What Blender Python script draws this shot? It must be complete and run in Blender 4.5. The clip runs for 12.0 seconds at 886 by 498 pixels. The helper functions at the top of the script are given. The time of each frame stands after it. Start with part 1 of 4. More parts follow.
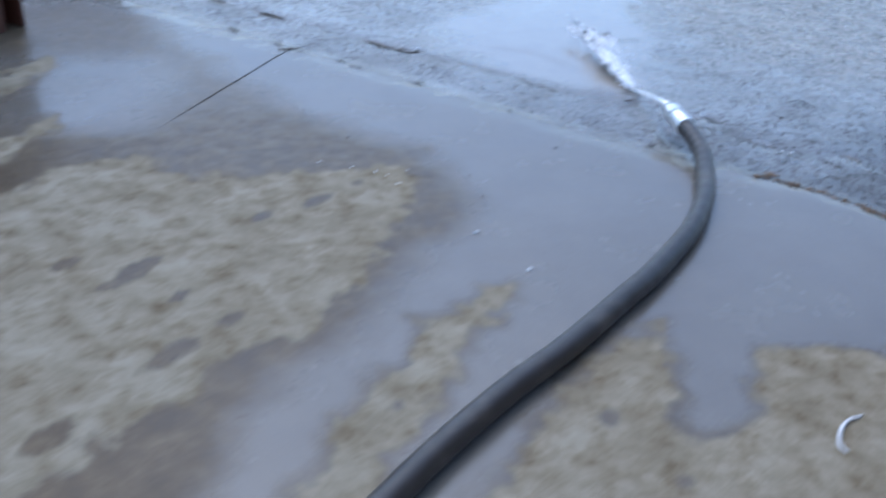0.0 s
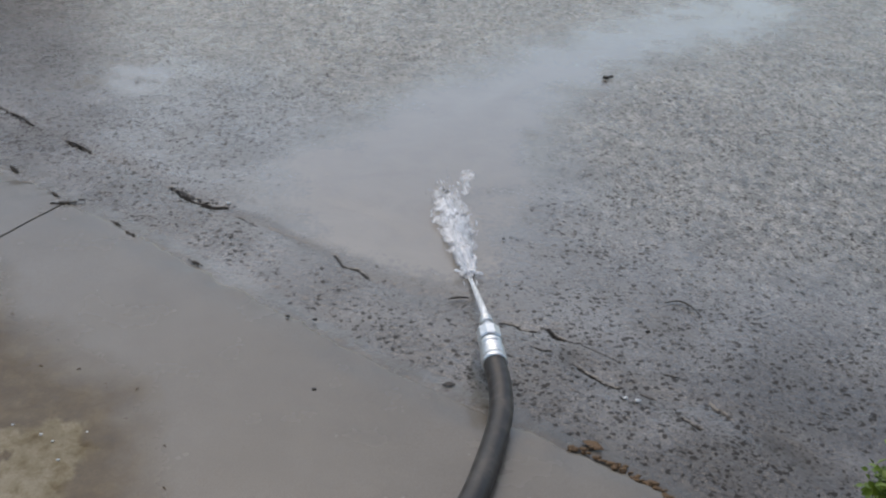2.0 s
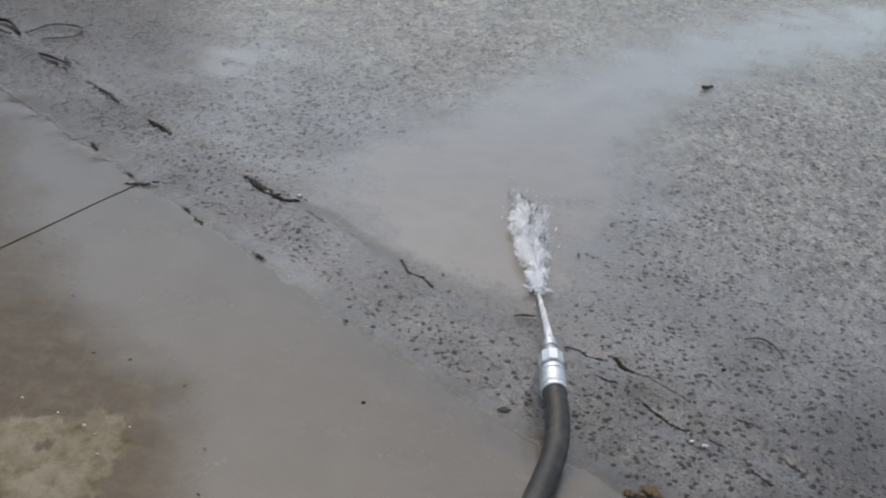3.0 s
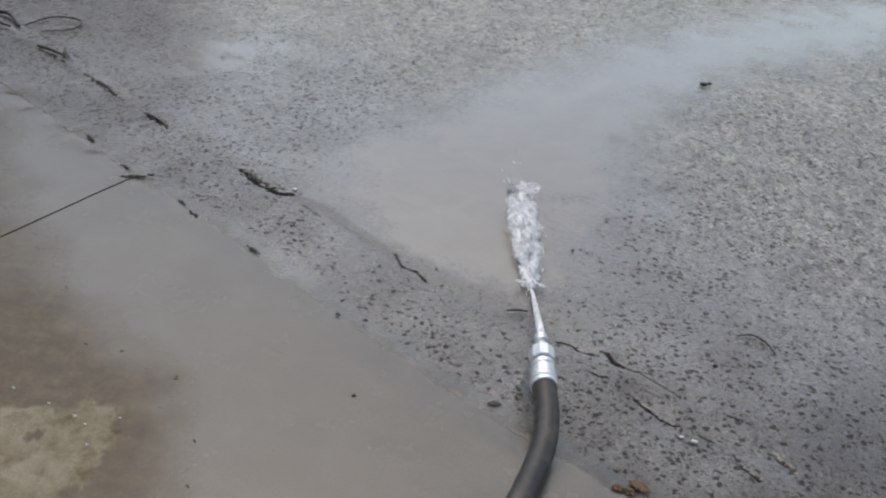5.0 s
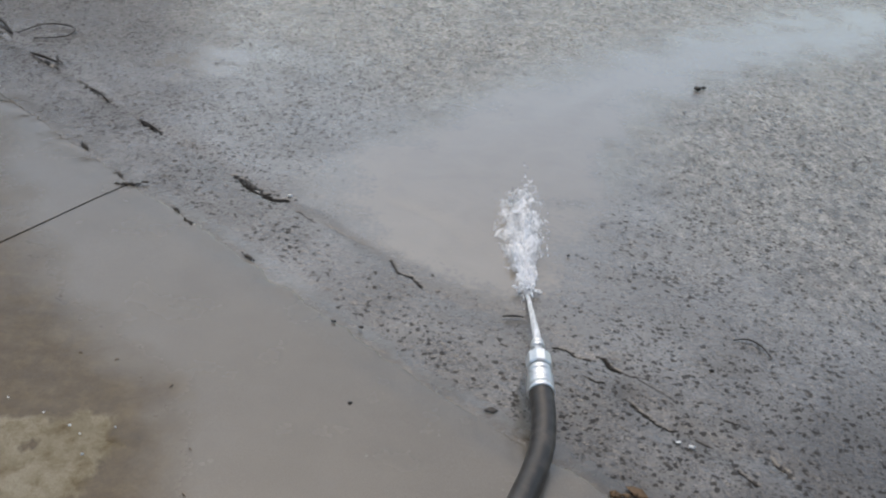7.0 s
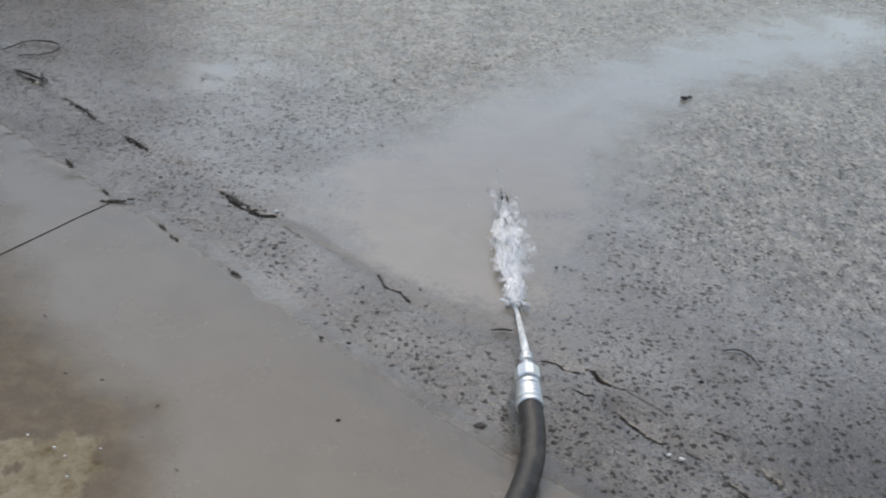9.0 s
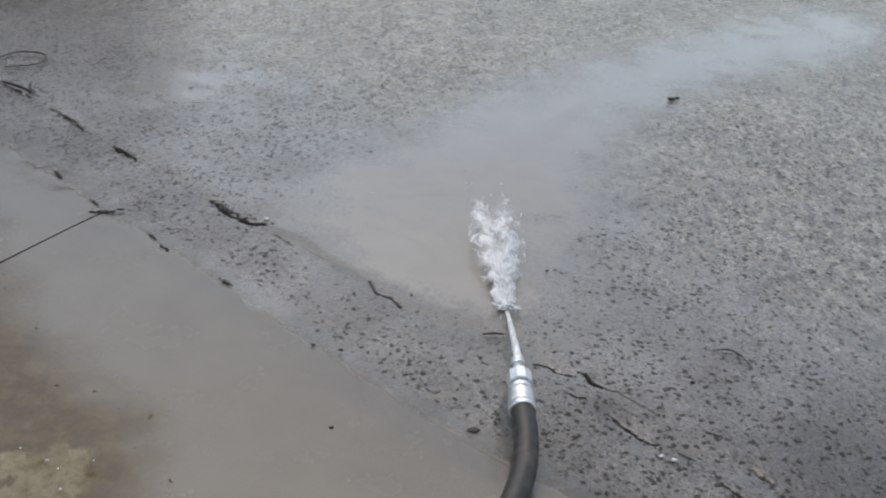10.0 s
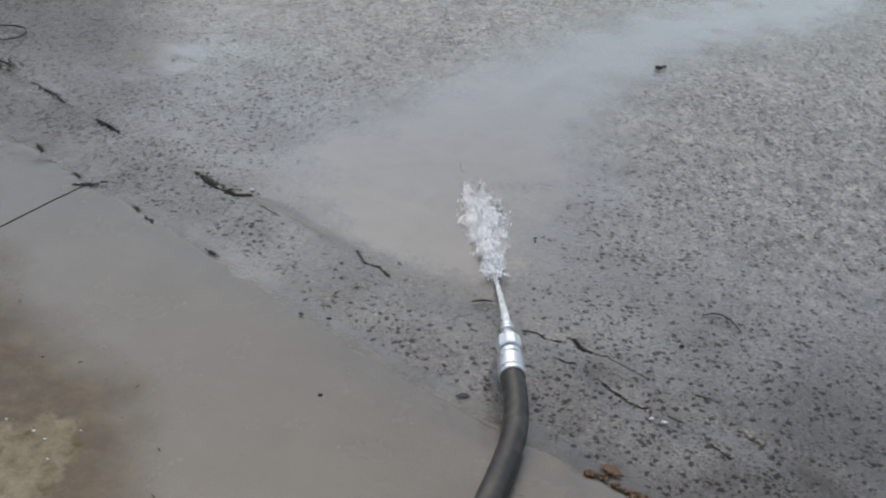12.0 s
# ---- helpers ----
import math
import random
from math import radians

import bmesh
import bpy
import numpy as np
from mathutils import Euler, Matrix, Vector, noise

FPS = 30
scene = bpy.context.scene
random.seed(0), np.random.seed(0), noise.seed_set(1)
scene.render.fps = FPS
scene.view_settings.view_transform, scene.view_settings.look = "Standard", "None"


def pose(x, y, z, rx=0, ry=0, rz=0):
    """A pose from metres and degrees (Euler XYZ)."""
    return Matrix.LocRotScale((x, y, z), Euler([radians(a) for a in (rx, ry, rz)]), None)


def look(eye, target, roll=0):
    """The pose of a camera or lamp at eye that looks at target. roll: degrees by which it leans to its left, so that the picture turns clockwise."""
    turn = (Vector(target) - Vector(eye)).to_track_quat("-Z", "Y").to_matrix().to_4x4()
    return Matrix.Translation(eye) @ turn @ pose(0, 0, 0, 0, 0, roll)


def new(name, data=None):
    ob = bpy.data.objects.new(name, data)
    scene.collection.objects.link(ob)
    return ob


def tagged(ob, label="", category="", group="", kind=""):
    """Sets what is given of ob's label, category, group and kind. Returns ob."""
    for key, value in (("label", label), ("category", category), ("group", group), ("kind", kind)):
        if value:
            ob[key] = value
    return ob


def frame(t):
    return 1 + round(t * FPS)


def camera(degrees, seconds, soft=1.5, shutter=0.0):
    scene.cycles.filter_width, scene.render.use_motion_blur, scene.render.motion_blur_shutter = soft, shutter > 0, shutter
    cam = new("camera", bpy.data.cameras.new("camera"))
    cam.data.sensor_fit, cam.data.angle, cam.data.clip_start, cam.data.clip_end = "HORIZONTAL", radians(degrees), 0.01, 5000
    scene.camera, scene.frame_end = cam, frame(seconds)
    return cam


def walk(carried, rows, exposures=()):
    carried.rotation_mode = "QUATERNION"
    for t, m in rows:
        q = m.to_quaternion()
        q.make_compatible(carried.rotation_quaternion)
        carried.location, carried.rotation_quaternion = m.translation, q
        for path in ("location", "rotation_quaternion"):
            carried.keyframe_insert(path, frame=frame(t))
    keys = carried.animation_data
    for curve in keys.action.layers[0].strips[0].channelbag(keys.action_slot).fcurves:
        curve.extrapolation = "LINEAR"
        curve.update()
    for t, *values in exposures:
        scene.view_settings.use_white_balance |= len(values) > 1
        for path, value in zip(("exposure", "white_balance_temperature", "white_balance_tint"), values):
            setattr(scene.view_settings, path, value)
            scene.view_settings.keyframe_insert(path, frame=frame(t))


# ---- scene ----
cam = camera(51.1, 12.0, soft=2.1, shutter=0.35)
PATH = [
    (0, (-0.314, -0.207, 0.992), (-0.099, 1.511, -0.009), 3.6),
    (0.3, (-0.054, -0.023, 1.059), (0.214, 1.702, 0.084), 3.0),
    (0.5, (0.014, 0.047, 1.081), (0.314, 1.786, 0.138), 2.8),
    (0.7, (0.048, 0.090, 1.118), (0.325, 1.844, 0.198), 3.4),
    (1, (0.188, 0.206, 1.104), (0.377, 1.994, 0.228), 4.4),
    (1.2, (0.252, 0.254, 1.146), (0.350, 2.035, 0.241), 4.6),
    (1.5, (0.332, 0.359, 1.14), (0.402, 2.128, 0.208), 3.7),
    (2, (0.376, 0.518, 1.164), (0.5, 2.265, 0.2), 4.2),
    (2.5, (0.398, 0.609, 1.165), (0.443, 2.343, 0.168), 5.6),
    (3, (0.416, 0.626, 1.17), (0.356, 2.356, 0.168), 5.7),
    (3.5, (0.429, 0.622, 1.168), (0.364, 2.349, 0.161), 6.1),
    (5.5, (0.439, 0.625, 1.171), (0.374, 2.35, 0.162), 6.0),
    (6, (0.439, 0.627, 1.172), (0.375, 2.353, 0.163), 6.0),
    (6.5, (0.436, 0.627, 1.171), (0.37, 2.355, 0.166), 5.9),
    (7, (0.436, 0.628, 1.171), (0.381, 2.359, 0.171), 5.9),
    (7.2, (0.445, 0.628, 1.175), (0.402, 2.366, 0.186), 5.3),
    (9, (0.444, 0.64, 1.176), (0.405, 2.383, 0.196), 5.4),
    (9.5, (0.439, 0.637, 1.181), (0.39, 2.387, 0.215), 4.3),
    (10, (0.447, 0.638, 1.183), (0.425, 2.386, 0.21), 4.7),
    (10.5, (0.45, 0.639, 1.176), (0.448, 2.384, 0.199), 4.7),
    (11, (0.456, 0.638, 1.176), (0.477, 2.387, 0.207), 4.7),
    (11.5, (0.455, 0.638, 1.161), (0.483, 2.374, 0.17), 5.4),
    (12, (0.45, 0.637, 1.155), (0.457, 2.362, 0.144), 4.5),
]
EXPOSURES = [(0.0, 0.49, 5150, 8), (0.5, 0.29, 5550, 8), (1.0, 0.12, 6050, 8), (1.5, 0.03, 6450, 8), (2.5, 0.0, 6950, 7), (3.5, 0.03, 6950, 7), (5.5, 0.1, 6950, 7), (9.5, 0.12, 6950, 6), (11.0, 0.06, 6950, 6), (12.0, 0.04, 6950, 6)]
walk(cam, [(t, look(eye, target, roll)) for t, eye, target, roll in PATH], EXPOSURES)

# ---------------------------------------------------------------- light
world = bpy.data.worlds.new("overcast_sky")
scene.world = world
world.use_nodes = True
wt = world.node_tree
sky = wt.nodes.new("ShaderNodeTexSky")
sky.sky_type, sky.sun_disc = "NISHITA", False
SUN_UP, SUN_ROUND = 68.0, -25.0
sky.sun_elevation, sky.sun_rotation = radians(SUN_UP), radians(SUN_ROUND)
sky.air_density, sky.dust_density, sky.ozone_density = 1.1, 3.0, 1.0
wt.nodes["Background"].inputs["Strength"].default_value = 0.19
wt.links.new(sky.outputs[0], wt.nodes["Background"].inputs["Color"])
sun = new("sun", bpy.data.lights.new("sun", "SUN"))
sun.data.energy, sun.data.angle, sun.data.color = 0.35, radians(85), (1.0, 0.965, 0.92)
a, e = radians(SUN_ROUND), radians(SUN_UP)
sun.matrix_world = look((0, 0, 0), (-math.sin(a) * math.cos(e), -math.cos(a) * math.cos(e), -math.sin(e)))


# ---------------------------------------------------------------- shader helpers
class Shade:
    """A node material with short calls for its nodes."""

    def __init__(self, name):
        self.m = bpy.data.materials.new(name)
        self.m.use_nodes = True
        self.nt = self.m.node_tree
        self.b = self.nt.nodes["Principled BSDF"]
        self.out = self.nt.nodes["Material Output"]

    def put(self, socket, value):
        if isinstance(value, bpy.types.NodeSocket):
            self.nt.links.new(value, socket)
        elif value is not None:
            socket.default_value = value

    def node(self, kind, **props):
        n = self.nt.nodes.new(kind)
        for k, v in props.items():
            if k == "dims":
                n.noise_dimensions = v
            elif k == "feature":
                n.feature = v
        return n

    def where(self):
        return self.node("ShaderNodeTexCoord").outputs["Object"]

    def noise(self, scale, detail=4.0, rough=0.6, vec=None, warp=0.0):
        n = self.node("ShaderNodeTexNoise")
        self.put(n.inputs["Vector"], vec or self.where())
        for k, v in (("Scale", scale), ("Detail", detail), ("Roughness", rough), ("Distortion", warp)):
            self.put(n.inputs[k], v)
        return n.outputs["Fac"]

    def cells(self, scale, out="Distance", feature="F1", vec=None):
        n = self.node("ShaderNodeTexVoronoi", feature=feature)
        self.put(n.inputs["Vector"], vec or self.where())
        self.put(n.inputs["Scale"], scale)
        return n.outputs[out]

    def ramp(self, fac, *stops):
        n = self.node("ShaderNodeValToRGB")
        els = n.color_ramp.elements
        while len(els) < len(stops):
            els.new(0.5)
        for el, (p, c) in zip(els, stops):
            el.position = p
            el.color = (c, c, c, 1) if isinstance(c, (int, float)) else (*c, 1)
        self.put(n.inputs["Fac"], fac)
        return n.outputs["Color"]

    def mix(self, fac, c1, c2, how="MIX"):
        n = self.node("ShaderNodeMix")
        n.data_type, n.blend_type = "RGBA", how
        self.put(n.inputs[0], fac)
        for socket, c in ((n.inputs[6], c1), (n.inputs[7], c2)):
            self.put(socket, (*c, 1) if isinstance(c, tuple) else (c, c, c, 1) if isinstance(c, float) else c)
        return n.outputs[2]

    def math(self, op, x, y=None):
        n = self.node("ShaderNodeMath")
        n.operation = op
        self.put(n.inputs[0], x)
        self.put(n.inputs[1], y)
        return n.outputs[0]

    def attr(self, name):
        n = self.node("ShaderNodeAttribute")
        n.attribute_name = name
        return n.outputs["Fac"]

    def bump(self, height, strength, distance, normal=None):
        n = self.node("ShaderNodeBump")
        self.put(n.inputs["Height"], height)
        self.put(n.inputs["Strength"], strength)
        self.put(n.inputs["Distance"], distance)
        if normal:
            self.put(n.inputs["Normal"], normal)
        return n.outputs["Normal"]

    def set(self, **kw):
        for k, v in kw.items():
            k = {"color": "Base Color", "rough": "Roughness", "metal": "Metallic", "normal": "Normal", "alpha": "Alpha", "ior": "IOR", "glass": "Transmission Weight",
                 "coat": "Coat Weight", "coat_rough": "Coat Roughness", "spec": "Specular IOR Level", "sub": "Subsurface Weight"}[k]
            self.put(self.b.inputs[k], (*v, 1) if isinstance(v, tuple) and len(v) == 3 else v)
        return self.m


def asphalt_material():
    s = Shade("wet_asphalt")
    where = s.where()
    tone = s.node("ShaderNodeRGBToBW")
    s.put(tone.inputs[0], s.cells(105, "Color", vec=where))
    col = s.ramp(tone.outputs[0], (0.1, (0.146, 0.135, 0.122)), (0.5, (0.188, 0.174, 0.157)), (0.8, (0.22, 0.204, 0.184)), (0.98, (0.262, 0.246, 0.222)))
    gaps = s.ramp(s.cells(105, "Distance", "DISTANCE_TO_EDGE", where), (0.0, 0.72), (0.14, 1.0))
    col = s.mix(1.0, col, gaps, "MULTIPLY")
    large = s.ramp(s.noise(2.6, 5, 0.6, where), (0.3, (0.76, 0.755, 0.74)), (0.7, (1.14, 1.12, 1.08)))
    col = s.mix(1.0, col, large, "MULTIPLY")
    silt = s.math("MULTIPLY", s.attr("silt"), s.ramp(s.noise(38, 4, 0.7, where), (0.3, 0.55), (0.6, 1.0)))
    col = s.mix(silt, col, s.mix(s.noise(16, 5, 0.65, where), (0.165, 0.152, 0.13), (0.235, 0.218, 0.19)))
    # darkens the gutter, the wet strip and the shade painted at lower right
    col = s.mix(1.0, col, s.ramp(s.attr("wet_and_shade"), (0.0, 1.0), (1.0, (0.52, 0.5, 0.475))), "MULTIPLY")
    # ragged dents between the stones, as many as the surface is worn: large ones and small ones; one dark colour gives
    # their dirt and their shade
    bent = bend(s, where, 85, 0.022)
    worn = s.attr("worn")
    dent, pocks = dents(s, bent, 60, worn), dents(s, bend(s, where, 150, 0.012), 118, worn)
    pit_dark = s.math("MAXIMUM", s.attr("pit_dark"), s.math("MAXIMUM", s.math("MULTIPLY", dent, 0.8), s.math("MULTIPLY", pocks, 0.62)))
    col = s.mix(pit_dark, col, s.mix(s.noise(70, 3, 0.6, where), (0.014, 0.013, 0.012), (0.05, 0.046, 0.041)))
    rust = s.math("MULTIPLY", s.attr("soil"), s.ramp(s.noise(60, 3, 0.7, where), (0.36, 0.0), (0.58, 1.0)))
    col = s.mix(rust, col, s.mix(s.noise(150, 3, 0.6, where), (0.04, 0.029, 0.017), (0.125, 0.088, 0.047)))
    film = s.ramp(s.math("SUBTRACT", s.attr("film"), s.ramp(s.noise(60, 3, 0.55, where), (0.3, 0.0), (0.72, 0.45))), (0.0, 0.0), (0.36, 1.0))
    # coarser broken patches further out on the road; their sky glints and dark gaps are put into the colour too
    stretch = s.node("ShaderNodeMapping")
    s.put(stretch.inputs["Vector"], bent)
    stretch.inputs["Scale"].default_value = (50, 25, 50)
    broad = s.noise(1.0, 5, 0.64, stretch.outputs[0], 0.8)
    rougher = s.attr("coarse")
    col = s.mix(rougher, col, s.mix(1.0, col, s.ramp(broad, (0.37, 0.45), (0.48, 1.25), (0.62, 2.5)), "MULTIPLY"))
    rough = s.mix(pit_dark, s.ramp(s.noise(9, 5, 0.65, where), (0.3, 0.15), (0.7, 0.4)), 0.9)
    col, rough = s.mix(1.0, s.mix(film, col, silty(s, where)), 0.8, "MULTIPLY"), s.mix(film, rough, 0.12)
    hollow = s.ramp(pit_dark, (0.5, 0.0), (0.95, 1.0))
    sheen = s.mix(rougher, 1.0, s.ramp(broad, (0.38, 0.4), (0.52, 1.0)))
    bare = s.math("SUBTRACT", 1.0, film)
    fine = s.bump(s.cells(105, "Distance", vec=where), s.math("MULTIPLY", bare, 0.25), 0.003, ripples(s, where))
    fine = s.bump(s.noise(430, 3, 0.7, where), s.math("MULTIPLY", bare, 0.3), 0.0015, fine)
    fine = s.bump(s.math("SUBTRACT", 1.0, dent), s.math("MULTIPLY", bare, 0.08), 0.003, fine)
    wet = s.ramp(s.noise(3.1, 6, 0.65, where), (0.3, 0.3), (0.66, 1.0))
    s.put(s.b.inputs["Coat Normal"], s.bump(broad, s.math("MULTIPLY", s.math("MULTIPLY", rougher, s.math("MAXIMUM", bare, 0.25)), 0.9), 0.014, s.bump(s.noise(120, 3, 0.6, where), s.math("MULTIPLY", bare, 0.4), 0.004, ripples(s, where))))
    s.b.inputs["Coat IOR"].default_value = 1.58
    return s.set(color=col, rough=rough, normal=fine, spec=s.math("SUBTRACT", 0.5, s.math("MULTIPLY", pit_dark, 0.5)), coat=s.mix(film, s.math("MULTIPLY", s.math("MULTIPLY", wet, s.math("SUBTRACT", 1.0, s.math("MULTIPLY", s.attr("wet_and_shade"), 0.55))), s.math("MULTIPLY", sheen, s.math("SUBTRACT", 1.0, hollow))), 0.65), coat_rough=s.mix(film, 0.16, 0.07))


def bend(s, where, scale, reach):
    """Places pushed about by noise, so that what is drawn on them gets a ragged outline."""
    push, warp, small = s.node("ShaderNodeVectorMath"), s.node("ShaderNodeTexNoise"), s.node("ShaderNodeVectorMath")
    s.put(warp.inputs["Vector"], where)
    warp.inputs["Scale"].default_value = scale
    small.operation = "SCALE"
    s.put(small.inputs[0], warp.outputs["Color"])
    small.inputs["Scale"].default_value = reach
    s.put(push.inputs[0], where)
    s.put(push.inputs[1], small.outputs[0])
    return push.outputs[0]


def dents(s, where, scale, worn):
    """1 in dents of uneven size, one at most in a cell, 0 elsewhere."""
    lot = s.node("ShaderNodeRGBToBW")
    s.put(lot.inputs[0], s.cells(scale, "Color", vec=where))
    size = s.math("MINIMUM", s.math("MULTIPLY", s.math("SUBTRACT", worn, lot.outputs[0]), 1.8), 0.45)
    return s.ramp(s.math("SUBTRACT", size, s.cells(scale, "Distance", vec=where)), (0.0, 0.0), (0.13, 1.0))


def silty(s, where):
    """The colour of silt under a thin sheet of water."""
    return s.mix(s.noise(7, 5, 0.6, where, 0.6), (0.255, 0.222, 0.176), (0.345, 0.306, 0.246))


def ripples(s, where):
    return s.bump(s.noise(110, 2, 0.5, where, 0.4), 0.10, 0.002, s.bump(s.noise(34, 3, 0.55, where, 0.8), 0.10, 0.006))


def film_material():
    s = Shade("murky_shallow_water")
    where = s.where()
    normal = ripples(s, where)
    s.b.inputs["Coat IOR"].default_value = 1.55
    s.put(s.b.inputs["Coat Normal"], normal)
    return s.set(color=s.mix(1.0, silty(s, where), 0.8, "MULTIPLY"), rough=0.12, normal=normal, coat=0.65, coat_rough=0.07)


def concrete_material():
    s = Shade("wet_and_dry_concrete")
    ragged = s.noise(26, 6, 0.72, warp=0.4)
    fray = s.math("ADD", s.math("MULTIPLY", s.math("SUBTRACT", ragged, 0.5), 0.75), s.math("MULTIPLY", s.math("SUBTRACT", s.noise(120, 4, 0.7), 0.5), 0.5))
    isdry = s.ramp(s.math("ADD", s.attr("dry"), fray), (0.33, 0.0), (0.72, 1.0))
    damp = s.ramp(s.math("ADD", s.attr("damp"), s.math("MULTIPLY", fray, 0.55)), (0.1, 0.0), (0.8, 1.0))
    wet = s.mix(s.noise(5, 6, 0.62), (0.16, 0.14, 0.112), (0.22, 0.197, 0.16))
    wet = s.mix(1.0, wet, s.ramp(s.noise(1.7, 4, 0.6), (0.35, 0.9), (0.65, 1.06)), "MULTIPLY")
    brown = s.ramp(s.noise(16, 8, 0.76, warp=0.15), (0.3, (0.042, 0.024, 0.007)), (0.5, (0.086, 0.056, 0.02)), (0.72, (0.165, 0.118, 0.054)))
    wet = s.mix(s.math("MULTIPLY", damp, 0.93), wet, brown)
    sand = s.ramp(s.noise(9, 8, 0.72, warp=0.2), (0.28, (0.175, 0.142, 0.086)), (0.48, (0.27, 0.232, 0.158)), (0.7, (0.365, 0.327, 0.243)))
    blots = s.ramp(s.noise(21, 9, 0.74, warp=0.15), (0.29, (0.45, 0.38, 0.28)), (0.41, (0.82, 0.77, 0.69)), (0.53, 1.1))
    sand = s.mix(1.0, sand, blots, "MULTIPLY")
    flakes = s.ramp(s.noise(75, 4, 0.7, warp=0.6), (0.6, 0.0), (0.7, 0.4))
    sand = s.mix(flakes, sand, (0.42, 0.38, 0.29))
    grit = s.ramp(s.noise(420, 2, 0.6), (0.25, 0.8), (0.75, 1.15))
    col = s.mix(1.0, s.mix(1.0, s.mix(isdry, wet, sand), grit, "MULTIPLY"), 0.8, "MULTIPLY")
    pores = s.ramp(s.cells(42), (0.03, 1.0), (0.06, 0.0))
    few = s.ramp(s.noise(31, 2, 0.5), (0.6, 0.0), (0.66, 1.0))
    pores = s.math("MULTIPLY", pores, few)
    col = s.mix(s.math("MULTIPLY", pores, 0.8), col, (0.03, 0.026, 0.022))
    flooded = s.math("MULTIPLY", s.math("SUBTRACT", 1.0, isdry), s.math("SUBTRACT", 1.0, damp))
    rough = s.mix(flooded, s.mix(isdry, s.ramp(s.noise(30, 4, 0.6), (0.3, 0.3), (0.7, 0.5)), 0.88), s.ramp(s.noise(6, 4, 0.6), (0.3, 0.14), (0.7, 0.32)))
    nb = s.bump(s.noise(300, 3, 0.7), s.mix(flooded, 0.4, 0.1), 0.0012)
    nb = s.bump(s.noise(26, 4, 0.6), 0.12, 0.004, nb)
    return s.set(color=col, rough=rough, normal=nb, spec=s.mix(isdry, 0.5, 0.25), coat=s.math("MULTIPLY", flooded, 0.22), coat_rough=0.10)


def rubber_material():
    s = Shade("wet_black_rubber")
    col = s.mix(s.noise(40, 5, 0.7), (0.016, 0.0145, 0.013), (0.046, 0.041, 0.036))
    mud = s.ramp(s.noise(13, 5, 0.75), (0.52, 0.0), (0.7, 1.0))
    col = s.mix(s.math("MULTIPLY", mud, 0.55), col, (0.13, 0.112, 0.088))
    nb = s.bump(s.noise(500, 2, 0.6), 0.25, 0.001)
    return s.set(color=col, rough=s.ramp(s.noise(55, 4, 0.7), (0.3, 0.3), (0.7, 0.5)), normal=nb)


def steel_material():
    s = Shade("wet_zinc_plated_steel")
    col = s.mix(s.noise(70, 5, 0.7), (0.66, 0.68, 0.68), (0.86, 0.87, 0.86))
    col = s.mix(s.ramp(s.noise(130, 4, 0.7), (0.62, 0.0), (0.75, 0.7)), col, (0.2, 0.17, 0.13))
    return s.set(color=col, metal=0.85, rough=s.ramp(s.noise(150, 3, 0.6), (0.3, 0.27), (0.7, 0.45)), normal=s.bump(s.noise(260, 2, 0.6), 0.15, 0.001))


def jet_material():
    s = Shade("clear_streaming_water")
    streak = s.node("ShaderNodeMapping")
    s.put(streak.inputs["Vector"], s.where())
    streak.inputs["Scale"].default_value = (75, 3, 75)
    st = s.noise(1.0, 3, 0.6, streak.outputs[0])
    s.set(color=(0.94, 0.96, 0.97), rough=0.07, ior=1.33, normal=s.bump(st, 0.15, 0.003), glass=s.ramp(st, (0.35, 0.1), (0.65, 0.6)))
    return s.m


def foam_material(name, solid, full):
    s = Shade(name)
    chance, apart = s.node("ShaderNodeObjectInfo"), s.node("ShaderNodeVectorMath")
    s.put(apart.inputs[0], s.where())
    s.put(apart.inputs[1], s.math("MULTIPLY", chance.outputs["Random"], 7.0))
    apart = apart.outputs[0]
    lace = s.noise(85, 5, 0.72, apart, 1.0)
    streak = s.node("ShaderNodeMapping")
    s.put(streak.inputs["Vector"], apart)
    streak.inputs["Scale"].default_value = (27, 21, 27)
    veil = s.noise(1.0, 5, 0.7, streak.outputs[0], 0.8)
    veil = s.math("SUBTRACT", veil, s.math("MULTIPLY", s.attr("thin"), 0.2))
    alpha = s.math("MULTIPLY", s.ramp(veil, (0.38 - full, 0.0), (0.48 - full, 0.45), (0.6 - full, 1.0)), solid)
    s.set(color=(0.97, 0.975, 0.98), rough=0.18, ior=1.33, normal=s.bump(lace, 0.08, 0.005))
    back, both, clear, last = (s.node("ShaderNodeBsdfTranslucent"), s.node("ShaderNodeMixShader"), s.node("ShaderNodeBsdfTransparent"), s.node("ShaderNodeMixShader"))
    back.inputs["Color"].default_value = (0.95, 0.96, 0.97, 1)
    s.put(both.inputs[0], 0.3)
    s.put(both.inputs[1], s.b.outputs[0])
    s.put(both.inputs[2], back.outputs[0])
    s.put(last.inputs[0], alpha)
    s.put(last.inputs[1], clear.outputs[0])
    s.put(last.inputs[2], both.outputs[0])
    s.put(s.out.inputs["Surface"], last.outputs[0])
    return s.m


def dense_material():
    s = Shade("dense_white_water")
    streak = s.node("ShaderNodeMapping")
    s.put(streak.inputs["Vector"], s.where())
    streak.inputs["Scale"].default_value = (150, 34, 90)
    return s.set(color=s.mix(s.noise(1.0, 4, 0.7, streak.outputs[0]), (0.72, 0.74, 0.76), (0.97, 0.97, 0.97)), rough=0.25, ior=1.33, normal=s.bump(s.noise(120, 4, 0.7), 0.2, 0.004))


def drop_material():
    s = Shade("white_water_drops")
    return s.set(color=(0.93, 0.94, 0.95), rough=0.12, ior=1.33, glass=0.1)


